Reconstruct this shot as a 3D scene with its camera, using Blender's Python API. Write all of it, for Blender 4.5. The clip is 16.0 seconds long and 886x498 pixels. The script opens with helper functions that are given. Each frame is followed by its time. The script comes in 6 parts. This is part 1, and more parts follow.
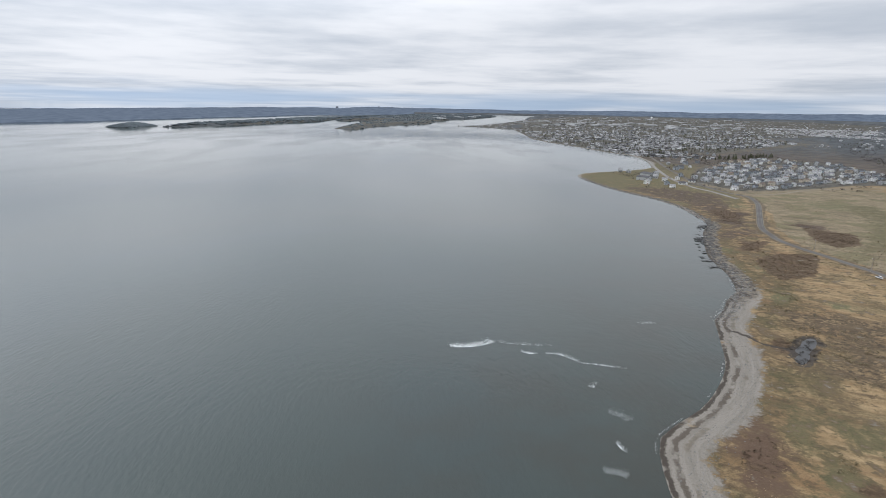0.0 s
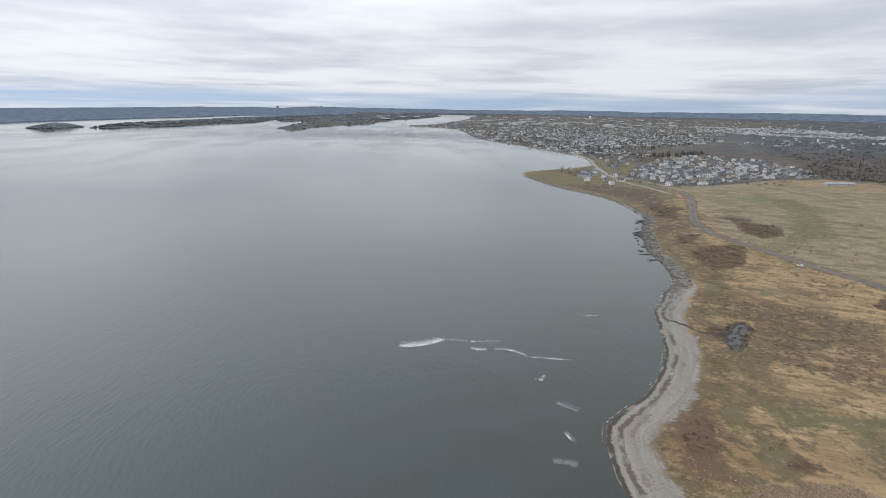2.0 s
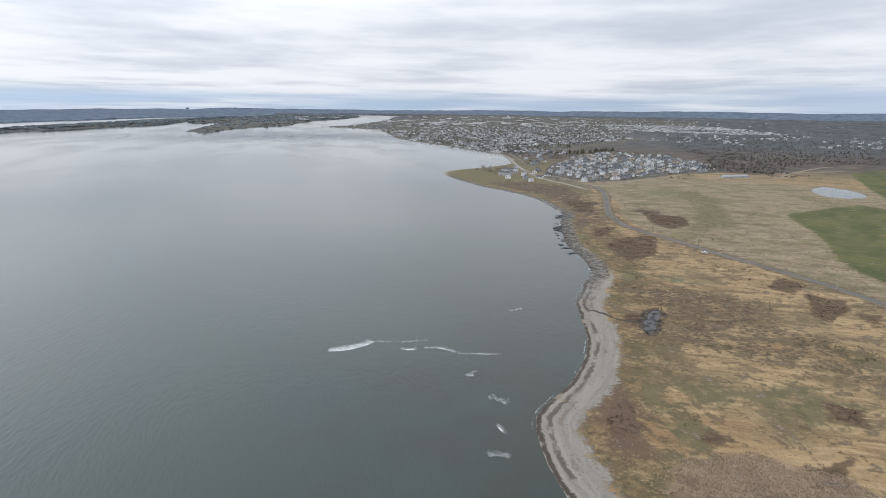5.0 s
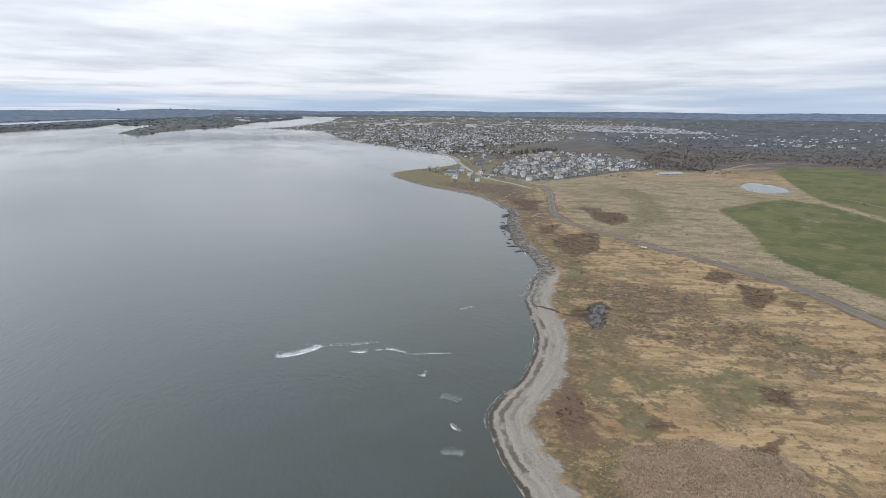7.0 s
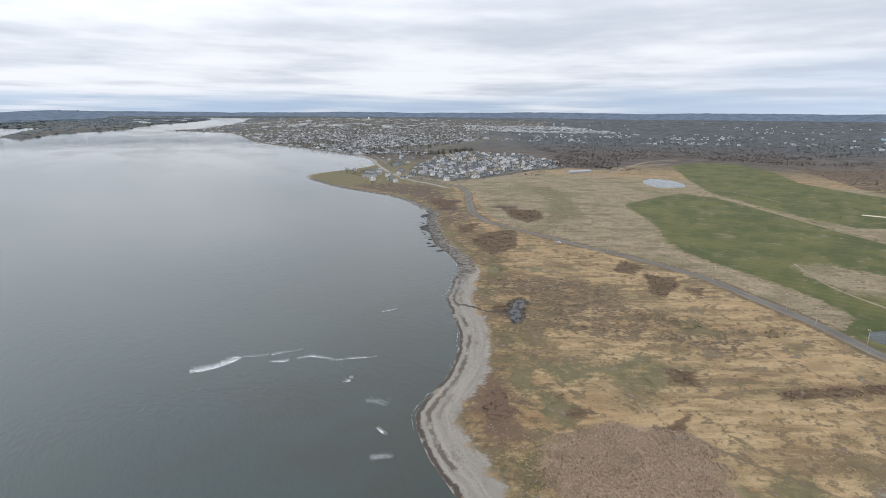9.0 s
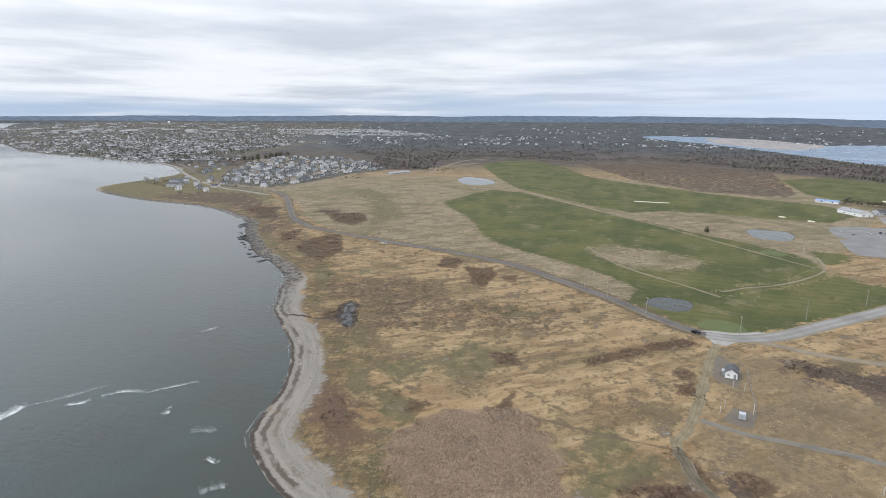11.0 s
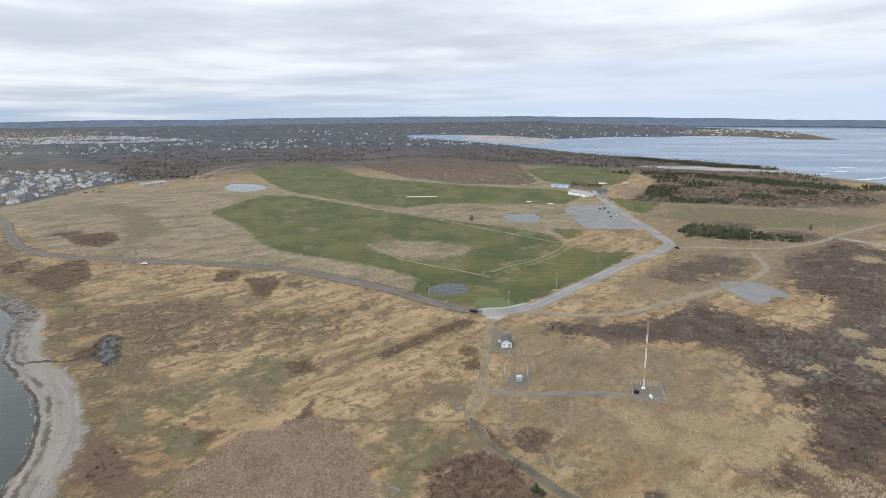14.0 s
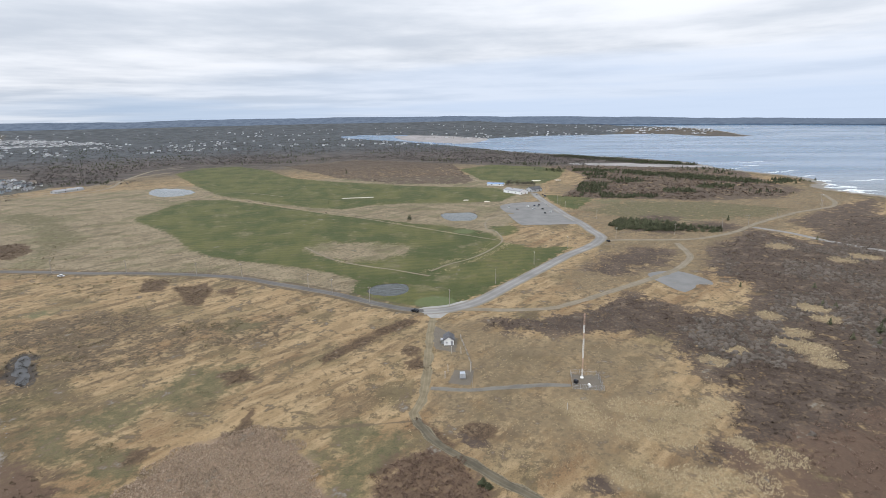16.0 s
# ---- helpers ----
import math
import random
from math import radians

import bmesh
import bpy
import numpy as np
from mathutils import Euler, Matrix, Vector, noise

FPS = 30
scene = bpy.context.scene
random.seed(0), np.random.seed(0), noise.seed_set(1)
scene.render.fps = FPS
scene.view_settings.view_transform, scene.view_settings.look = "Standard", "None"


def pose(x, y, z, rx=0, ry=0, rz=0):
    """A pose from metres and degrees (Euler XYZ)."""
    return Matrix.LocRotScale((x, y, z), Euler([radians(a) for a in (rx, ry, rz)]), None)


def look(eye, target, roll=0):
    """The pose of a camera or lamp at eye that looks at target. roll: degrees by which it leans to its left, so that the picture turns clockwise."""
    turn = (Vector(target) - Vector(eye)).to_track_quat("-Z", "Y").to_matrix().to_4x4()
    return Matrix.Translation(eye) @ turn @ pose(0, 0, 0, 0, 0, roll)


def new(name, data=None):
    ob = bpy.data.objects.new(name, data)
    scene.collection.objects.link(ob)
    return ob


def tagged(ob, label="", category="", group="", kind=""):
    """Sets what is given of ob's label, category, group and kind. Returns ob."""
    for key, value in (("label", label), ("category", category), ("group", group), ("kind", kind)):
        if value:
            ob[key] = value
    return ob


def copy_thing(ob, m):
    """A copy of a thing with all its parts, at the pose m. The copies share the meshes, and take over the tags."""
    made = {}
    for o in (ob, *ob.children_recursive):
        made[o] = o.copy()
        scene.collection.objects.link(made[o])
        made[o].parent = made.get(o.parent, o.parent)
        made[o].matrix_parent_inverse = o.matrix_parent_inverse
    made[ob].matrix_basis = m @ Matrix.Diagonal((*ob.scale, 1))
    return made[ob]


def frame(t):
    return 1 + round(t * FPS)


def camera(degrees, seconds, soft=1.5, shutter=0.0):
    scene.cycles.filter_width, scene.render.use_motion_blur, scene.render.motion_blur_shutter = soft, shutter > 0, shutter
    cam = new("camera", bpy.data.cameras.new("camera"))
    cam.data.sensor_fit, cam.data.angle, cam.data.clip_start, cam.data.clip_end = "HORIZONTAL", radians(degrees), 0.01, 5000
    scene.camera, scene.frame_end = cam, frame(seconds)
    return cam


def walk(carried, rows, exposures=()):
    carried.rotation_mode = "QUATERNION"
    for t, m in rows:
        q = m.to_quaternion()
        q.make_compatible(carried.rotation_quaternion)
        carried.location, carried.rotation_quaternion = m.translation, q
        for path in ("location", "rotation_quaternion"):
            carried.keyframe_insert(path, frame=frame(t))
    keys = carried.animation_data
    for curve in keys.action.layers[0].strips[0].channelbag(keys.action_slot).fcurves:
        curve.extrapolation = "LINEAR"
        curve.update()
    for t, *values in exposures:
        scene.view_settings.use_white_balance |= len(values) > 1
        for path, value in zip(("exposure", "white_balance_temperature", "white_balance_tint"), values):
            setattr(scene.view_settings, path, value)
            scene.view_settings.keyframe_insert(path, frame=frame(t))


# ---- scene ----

# ---- camera and its flight: seconds, x, y, z, pitch, roll, heading ----
cam = camera(77.07, 16.0, soft=0.6)
PATH = [
    (0.0, -1.21, 0.89, 109.40, -14.11, 1.12, -0.15),
    (0.5, -1.26, 0.89, 109.30, -14.12, 1.17, -1.19),
    (1.0, -1.26, 0.89, 109.26, -14.11, 1.17, -2.39),
    (1.5, -1.31, 0.89, 109.20, -14.05, 1.04, -3.96),
    (2.0, -1.40, 0.89, 109.11, -14.04, 1.06, -5.76),
    (2.5, -1.49, 0.95, 109.11, -13.99, 1.01, -7.34),
    (3.0, -1.57, 0.97, 109.12, -13.97, 0.94, -8.60),
    (3.5, -1.59, 0.94, 109.11, -13.99, 0.95, -9.77),
    (4.0, -1.65, 0.94, 109.06, -13.95, 0.85, -11.16),
    (6.5, -1.58, 1.12, 108.78, -13.82, 0.61, -17.38),
    (7.0, -1.63, 1.16, 108.68, -13.76, 0.57, -19.06),
    (7.5, -1.69, 1.24, 108.73, -13.74, 0.49, -20.88),
    (8.0, -1.76, 1.31, 108.75, -13.69, 0.47, -22.76),
    (8.2, -1.75, 1.30, 108.78, -13.69, 0.41, -23.49),
    (10.3, -1.51, 1.10, 108.92, -13.36, 0.40, -38.30),
    (10.5, -1.54, 1.06, 108.92, -13.34, 0.30, -40.49),
    (11.0, -1.69, 1.00, 108.85, -13.24, 0.16, -45.65),
    (11.5, -1.67, 1.22, 108.89, -13.22, -0.05, -50.13),
    (12.0, -1.69, 1.50, 108.72, -13.17, -0.14, -54.33),
    (12.5, -1.74, 1.76, 108.67, -13.16, -0.29, -58.55),
    (13.0, -1.71, 2.08, 108.54, -13.18, -0.45, -62.35),
    (13.5, -1.72, 2.39, 108.36, -13.19, -0.57, -65.95),
    (14.0, -1.75, 2.58, 108.28, -13.21, -0.81, -68.56),
    (14.5, -1.76, 2.80, 108.06, -13.22, -0.90, -70.17),
    (15.0, -1.63, 2.88, 107.91, -13.23, -1.05, -71.67),
    (15.5, -1.52, 2.99, 107.77, -13.27, -1.11, -73.28),
    (16.0, -1.45, 3.05, 107.68, -13.29, -1.22, -75.04),
]


def flight(x, y, z, pitch, roll, heading):
    """The pose of a level camera turned to its heading, then tipped, then leaned."""
    return pose(x, y, z, 0, 0, heading) @ pose(0, 0, 0, 90 + pitch) @ pose(0, 0, 0, 0, 0, roll)


EXPOSURES = [(0.0, -0.31), (4.0, -0.2), (8.0, -0.12), (11.0, -0.07), (16.0, -0.09)]
walk(cam, [(t, flight(*row)) for t, *row in PATH], EXPOSURES)

# ---- world, sun ----
EYE_H = 110.0
SUN_EL, SUN_AZ = 52.0, 40.0      # height, and heading to the left of north (+y)


def node_tools(tree):
    """Short helpers to add nodes and join them."""
    def add(kind, **values):
        n = tree.nodes.new(kind)
        for key, value in values.items():
            setattr(n, key, value)
        return n

    def join(a, b):
        tree.links.new(a, b)

    def maths(op, a, b=None, c=None, clamp=False):
        n = add("ShaderNodeMath", operation=op, use_clamp=clamp)
        for slot, value in zip(n.inputs, (a, b, c)):
            if value is None:
                continue
            if isinstance(value, (int, float)):
                slot.default_value = value
            else:
                join(value, slot)
        return n.outputs[0]

    def mix(fac, a, b):
        n = add("ShaderNodeMix", data_type="RGBA")
        for slot, value in ((n.inputs[0], fac), (n.inputs[6], a), (n.inputs[7], b)):
            if isinstance(value, (int, float)):
                slot.default_value = value
            elif isinstance(value, tuple):
                slot.default_value = (*value, 1)
            else:
                join(value, slot)
        return n.outputs[2]

    def noise_of(vector, scale, detail=4.0, rough=0.55):
        n = add("ShaderNodeTexNoise")
        n.inputs["Scale"].default_value, n.inputs["Detail"].default_value, n.inputs["Roughness"].default_value = scale, detail, rough
        if vector is not None:
            join(vector, n.inputs["Vector"])
        return n.outputs[0]

    def steps(value, low, high):
        n = add("ShaderNodeMapRange", interpolation_type="SMOOTHSTEP")
        join(value, n.inputs[0])
        n.inputs[1].default_value, n.inputs[2].default_value = low, high
        return n.outputs[0]
    return add, join, maths, mix, noise_of, steps


world = bpy.data.worlds.new("overcast")
scene.world = world
world.use_nodes = True
wt = world.node_tree
wt.nodes.clear()
add, join, maths, mix, noise_of, steps = node_tools(wt)
coord = add("ShaderNodeTexCoord").outputs["Generated"]
sep = add("ShaderNodeSeparateXYZ")
join(coord, sep.inputs[0])
up = maths("MAXIMUM", sep.outputs[2], 0.0)
lift = maths("ADD", up, 0.035)
flat = add("ShaderNodeCombineXYZ")
join(maths("DIVIDE", sep.outputs[0], lift), flat.inputs[0])
join(maths("DIVIDE", sep.outputs[1], lift), flat.inputs[1])
puffs = noise_of(flat.outputs[0], 0.33, 7.0, 0.55)
sheets = noise_of(flat.outputs[0], 0.11, 3.0, 0.5)
level = add("ShaderNodeMapping")
level.inputs["Scale"].default_value = (1.7, 1.7, 24.0)
join(coord, level.inputs[0])
streak = noise_of(level.outputs[0], 1.0, 4.0, 0.5)
cover = maths("ADD", maths("ADD", maths("MULTIPLY", puffs, 0.55), maths("MULTIPLY", sheets, 0.25)), maths("MULTIPLY", streak, 0.2))
cloud = mix(steps(cover, 0.38, 0.57), (0.605, 0.665, 0.76), (0.935, 0.968, 1.035))
sky = add("ShaderNodeTexSky", sky_type="NISHITA", sun_disc=False, sun_elevation=radians(SUN_EL), sun_rotation=radians(-SUN_AZ), dust_density=0.3)
raised = add("ShaderNodeVectorMath", operation="ADD")
raised.inputs[1].default_value = (0, 0, 0.35)
join(coord, raised.inputs[0])
join(raised.outputs[0], sky.inputs[0])
clear = add("ShaderNodeMix", data_type="RGBA", blend_type="MULTIPLY")
clear.inputs[0].default_value, clear.inputs[7].default_value = 1.0, (0.15, 0.15, 0.15, 1)
join(sky.outputs[0], clear.inputs[6])
# cloud thins out low over the horizon: in torn gaps to the west, wide open over the ocean to the east
east = add("ShaderNodeVectorMath", operation="DOT_PRODUCT")
east.inputs[1].default_value = (0.97, -0.25, 0)
join(coord, east.inputs[0])
open_east = steps(east.outputs["Value"], 0.3, 1.0)
low = maths("SUBTRACT", 1.0, steps(maths("SUBTRACT", maths("ADD", up, maths("MULTIPLY", maths("SUBTRACT", streak, 0.5), 0.11)), maths("MULTIPLY", open_east, 0.06)), 0.012, 0.055))
torn = maths("MULTIPLY", steps(noise_of(level.outputs[0], 0.8, 4.0, 0.55), 0.4, 0.6), 0.85)
gap = maths("MULTIPLY", low, maths("ADD", maths("MULTIPLY", torn, maths("SUBTRACT", 1.0, open_east)), maths("MULTIPLY", open_east, maths("ADD", 0.65, maths("MULTIPLY", torn, 0.35)))))
shown = mix(gap, cloud, mix(0.65, clear.outputs[2], mix(open_east, (0.5, 0.62, 0.76), (0.91, 1.03, 1.22))))
# an overcast sky is about three times brighter overhead than low down
toward = add("ShaderNodeVectorMath", operation="DOT_PRODUCT")
toward.inputs[1].default_value = (-math.sin(radians(SUN_AZ)) * math.cos(radians(SUN_EL)), math.cos(radians(SUN_AZ)) * math.cos(radians(SUN_EL)), math.sin(radians(SUN_EL)))
join(coord, toward.inputs[0])
veil = maths("POWER", maths("MAXIMUM", toward.outputs["Value"], 0.0), 6.0)
# above the low cloud bank the layer thins towards the hidden sun
thinner = maths("MULTIPLY", maths("POWER", maths("MAXIMUM", toward.outputs["Value"], 0.0), 3.0), steps(up, 0.11, 0.28))
bright = maths("ADD", maths("ADD", maths("ADD", 0.99, maths("MULTIPLY", up, 0.7)), maths("MULTIPLY", veil, 1.4)), maths("MULTIPLY", thinner, 1.4))
back = add("ShaderNodeBackground")
join(shown, back.inputs[0])
join(bright, back.inputs[1])
join(back.outputs[0], add("ShaderNodeOutputWorld").inputs[0])

lamp = bpy.data.lights.new("sun", "SUN")
lamp.energy, lamp.angle, lamp.color = 0.4, radians(30), (1.0, 0.97, 0.93)
sun = new("sun", lamp)
sun.matrix_world = look((0, 0, 500), Vector((0, 0, 500)) - Vector((-math.sin(radians(SUN_AZ)) * math.cos(radians(SUN_EL)), math.cos(radians(SUN_AZ)) * math.cos(radians(SUN_EL)), math.sin(radians(SUN_EL)))))

# ---- plan: coast and fields in metres, x to the east of the flight, y ahead ----
SHORE = [(45, 0), (50.9, 49), (59.4, 87.1), (65.6, 109.7), (69.6, 125.1), (70.6, 144.4), (72.6, 155.1), (74.7, 163.8), (78.7, 173.4), (87.7, 182), (100.8, 192.5), (112.9, 206), (125, 223),
         (133, 238), (139, 254), (144, 273), (150, 289), (162, 304), (173, 322), (188, 340), (201, 377), (206, 404), (214, 438), (248, 520), (270, 559),
         (278, 594), (285, 664), (276, 734), (254, 798), (241, 873), (234, 952), (240, 998), (262, 1033), (304, 1064), (349, 1088), (407, 1135)]
SHORE_NORTH = [(441, 1179), (482, 1306), (494, 1484), (460, 1617), (421, 1867), (393, 1972), (352, 2268), (390, 2884), (406, 3355), (203, 3679), (38, 3859), (225, 4064),
               (473, 4839), (712, 5842), (1079, 7630), (1500, 10200), (2000, 12500), (300, 13500), (-1287, 8919), (-1881, 7736), (-2032, 5938), (-2289, 4760), (-2442, 3877),
               (-2787, 3580), (-3500, 2700), (-5500, 1000), (-9000, -3000), (-12000, -12000), (12000, -12000)]
SHORE_EAST = [(17000, -9000), (16000, -4500), (11000, -2300), (8500, -700), (6999, 59), (5637, -263), (4777, -563), (3959, -738), (3010, -688), (2782, -700), (2736, -637), (2781, -497),
              (3133, -371), (3219, -151), (3109, 26), (3074, 290), (2791, 529), (2900, 840), (3563, 1184), (3580, 1514), (3348, 1573), (3085, 1412), (2646, 942), (2161, 535), (1780, 257),
              (1664, 141), (1501, -71), (1385, -190), (1330, -210), (1259, -234), (1220, -238), (1178, -254), (1123, -289), (1066, -327), (1014, -344),
              (945, -343), (908, -320), (877, -326), (849, -342), (818, -362), (692, -411), (507, -403), (293, -316), (137, -202), (58.5, -91)]
ISLES = [[(-1560, 2620), (-1495, 2580), (-1430, 2615), (-1440, 2860), (-1560, 2990), (-1680, 2950)],
         [(-1370, 2720), (-1290, 2830), (-1210, 3130), (-1150, 3420), (-1095, 3830), (-953, 4420), (-1024, 5500), (-929, 6350), (-827, 7800), (-1027, 8100), (-1165, 6250), (-1376, 5600), (-1384, 4700), (-1400, 3861), (-1461, 3228)],
         [(-570, 2910), (-490, 2960), (-430, 3040), (-420, 3370), (-329, 3820), (-111, 4280), (-56, 5100), (85, 6100), (493, 7750), (916, 9872), (969, 11693), (155, 11270), (-666, 10203), (-897, 7201), (-857, 5932),
          (-934, 4811), (-875, 4749), (-558, 5317), (-629, 4346), (-606, 3471)]]
FAIRWAYS = [[(535, 519), (511, 502), (460, 411), (388, 325), (371, 272), (366, 230), (357, 195), (338, 156), (308, 147), (292, 103), (295, 83), (321, 67), (369, 48), (419, 30), (467, 15), (457, 47), (473, 75), (513, 94),
             (538, 138), (549, 189), (575, 251), (601, 322), (645, 418), (680, 501), (674, 554), (617, 544)],
            [(1026, 878), (1162, 915), (1212, 847), (1112, 701), (965, 559), (920, 468), (866, 291), (850, 140), (775, 104), (712, 114), (692, 189), (682, 230), (660, 274), (623, 297), (635, 357), (671, 439), (721, 545), (828, 668)],
            [(1158, 274), (1270, 223), (1226, 116), (1160, 54), (1000, 56), (914, 78), (910, 133), (967, 191)],
            [(780, 67), (759, -2), (655, 17), (682, 38)],
            [(533, 99), (545, 97), (550, 78), (538, 70), (512, 70), (497, 77), (513, 87)]]
ROUGH_ISLAND = [(417, 243), (447, 236), (451, 194), (448, 146), (417, 146), (386, 163), (382, 179), (399, 217)]
HEATH = [(266, 49), (282, 52), (290, 25), (308, 2), (345, -22), (335, -37), (319, -51), (316, -73), (340, -90), (375, -99), (394, -77), (477, -90), (513, -114), (567, -145), (512, -180), (638, -240), (694, -353), (478, -309), (58.8, -125), (120, -60), (148, -58), (158, -62),
         (166, -59), (182, -67), (179, -53), (167, -42), (166, -34), (175, -33), (184, -45), (209, -53), (223, -54), (236, -45), (256, -39), (275, -36), (275, -15), (268, 12), (267, 32)]
REEDS = [(112.3, 135.4), (131, 136), (142, 130), (149, 121), (155, 116), (155, 107), (150, 98), (142, 88), (131, 79.3), (118, 71.6), (94.1, 106), (99.2, 123.4)]
RED_HEATH = [(150, -48), (163, -45), (188, -58), (198, -76), (224, -108), (160, -120), (110, -80), (130, -58)]
RED_BOG = [(137, 64.9), (151.1, 61.4), (156.1, 50.9), (154.9, 41.6), (144.7, 31.6), (130.4, 22.7), (118.7, 33.6), (126.9, 61.1)]
BROWN_FIELD = [(1213, 718), (1424, 607), (1303, 325), (967, 201), (897, 199), (884, 319), (960, 459)]
FOREST = [(679, 989), (743, 981), (789, 915), (831, 857), (1145, 1035), (1187, 932), (1267, 763), (1425, 626), (1305, 325), (1270, 237), (1226, 116), (1160, 54), (1022, 13), (755, 42), (752, -38), (747, -137), (783, -236), (870, -286),
          (947, -273), (1046, -265), (1457, -340), (7561, -2448), (16772, 8584), (9190, 16490), (2991, 18680), (2821, 4691), (1490, 2171), (1120, 1601), (963, 1220), (870, 1138)]
TOWN = [(428, 2029), (518, 1655), (663, 1642), (760, 1602), (1361, 2144), (1468, 2610), (2843, 3761), (5125, 6650), (4709, 12347), (2703, 11676), (1124, 7437), (686, 4940), (454, 3191)]
ESTATE = [(415, 894), (442, 830), (544, 871), (674, 938), (749, 943), (817, 994), (858, 1126), (909, 1284), (871, 1385), (833, 1410), (727, 1383), (540, 1141)]
PONDS = [[(320, 141), (334, 137), (338, 121), (324, 113), (313, 118), (311, 134)],
         [(606, 165), (619, 151), (617, 131), (581, 125), (572, 146)],
         [(738, 691), (789, 717), (795, 668), (755, 609), (707, 604), (697, 636)]]
MARSH = [(169.8, 249), (175.8, 255.6), (182.4, 262.5), (188.4, 265.3), (187.8, 258.8), (181.6, 251.4), (176.5, 247.2), (170.3, 238.7), (163, 233.1), (163.6, 239.1), (169.2, 245.3)]
CREEK = [(150, 275), (156.1, 266.1), (157.7, 258.9), (161.1, 253.6), (167, 249.9), (171.7, 250.3)]
# dark scrub and heath patches, sedge, olive grass and brown ground as plan outlines
SCRUB = [[(191, 157), (199, 149), (190, 140), (182.1, 147.6)], [(153.6, 123.7), (167.6, 125.3), (153.5, 116.5), (145.6, 125)], [(132.7, 148.2), (136.7, 143.9), (128.6, 142.1), (126.6, 146.3)], [(298, 270), (311, 255), (296, 239), (269, 229), (270, 239)],
         [(297, 235), (308, 230), (287, 217)], [(312, 307), (312, 288), (291, 273), (285, 287)], [(244, 420), (275, 443), (305, 438), (263, 378), (234, 367), (232, 382)], [(265, 483), (294, 489), (262, 448), (248, 449)],
         [(363, 549), (396, 522), (369, 479), (340, 467), (339, 496)], [(162, 260), (172, 262), (170, 248), (162, 246)]]
SCRUB += [[(216, 120), (230, 117), (252, 108), (273, 99), (270, 91), (248, 102), (226, 111), (210.1, 117.2)], [(231.1, 86.6), (238.1, 84.3), (234, 77.2), (225.9, 80.6)], [(219.9, 80.8), (225.9, 76.4), (217.7, 70.5), (213.7, 75.8)], [(171, 43), (176, 41), (176, 35), (173, 30), (168, 31), (166, 37)], [(175.3, 60.6), (168.2, 53.5), (161.5, 43.1), (159.5, 45.2), (166.2, 56.7), (172.3, 62.8)],
          [(98.7, 162.4), (115.8, 177), (111.6, 157.1), (97.6, 151.4)], [(306, 578), (330, 610), (339, 663), (317, 651), (298, 609)]]
WET = [(215, 308), (243, 293), (258, 256), (239, 231), (206, 223), (190, 204), (175, 209), (160, 225), (180, 240), (192, 267), (182, 286), (195, 312)]
SEDGE = [(225, 279), (258, 256), (241, 226), (254, 192), (273, 163), (228, 148), (211, 181), (185, 202), (177, 224)]
OLIVE = [[(145, 188), (167, 172), (193, 173), (205, 151), (186.9, 140.2), (165.1, 150.2), (158.2, 165), (143.9, 162.4), (139.9, 176.1)], [(141, 208), (144, 191), (121.5, 159), (121.8, 178)], [(142.2, 88.3), (150.2, 84), (132.1, 77.3), (121, 80.7), (126.1, 88.6)],
         [(117.7, 159.2), (128.6, 160.8), (135.7, 145), (118.4, 134.2), (107.5, 144.2)], [(191, 347), (218, 379), (227, 420), (214, 431), (199, 379), (181, 347)], [(234, 187), (251, 191), (255, 174), (241, 172)]]
OLIVE += [[(651, 11), (728, -38), (740, -137), (697, -218), (640, -177), (614, -114), (608, -41)], [(343, 446), (442, 559), (499, 689), (554, 710), (508, 604), (418, 467)]]
OLIVE += [[(230, 967), (307, 1071), (407, 1140), (471, 1285), (562, 1249), (454, 1000), (426, 817), (389, 706), (337, 685), (280, 783), (245, 883)]]
OLIVE += [[(163.4, 89.7), (169.4, 81.4), (170.3, 70.1), (154.2, 58.3), (128.9, 61), (126, 74.4), (148.2, 79.9)]]
BLOBS = [(430, -32, 26), (455, -45, 20), (400, -14, 18), (560, -60, 30), (612, -70, 22), (575, -115, 24), (166.9, 38, 6), (305, 576, 18), (336, 626, 14), (176.9, -43, 7), (150.9, -3.9, 5), (373, 558, 16), (367, 507, 18)]
PALE = [(454, -178, 9), (495, -149, 12), (467, -197, 10), (335, -120, 8), (200, -14, 7), (201, -26, 8), (199, -37, 8), (208, -46, 6), (184, -30, 8), (184, -15, 7), (156, -11, 6), (157, -21, 7), (159, -31, 7), (162, -39, 6), (161, -49, 6), (175, -55, 5), (177, -62, 5),
        (183, -49, 4), (277, -93, 9), (272, -99, 9), (259, -101, 7), (293, -99, 7), (317, -94, 7), (335, -117, 7), (317, -120, 7), (265, -65, 5), (250, -53, 6), (187, -1, 7), (196, 5, 7)]
GREENS = [(342, 785, 40), (305, 704, 25), (267, 843, 30), (243, 393, 16), (232, 455, 14), (357, 685, 22), (697, -64, 45), (663, -126, 50), (625, -83, 40), (730, -23, 30), (297, 985, 60), (358, 915, 40), (208, 330, 12), (494, 689, 45), (120.9, 65.3, 10), (237, 313, 10), (141.2, 91.4, 8), (317, 925, 40), (255, 923, 30)]


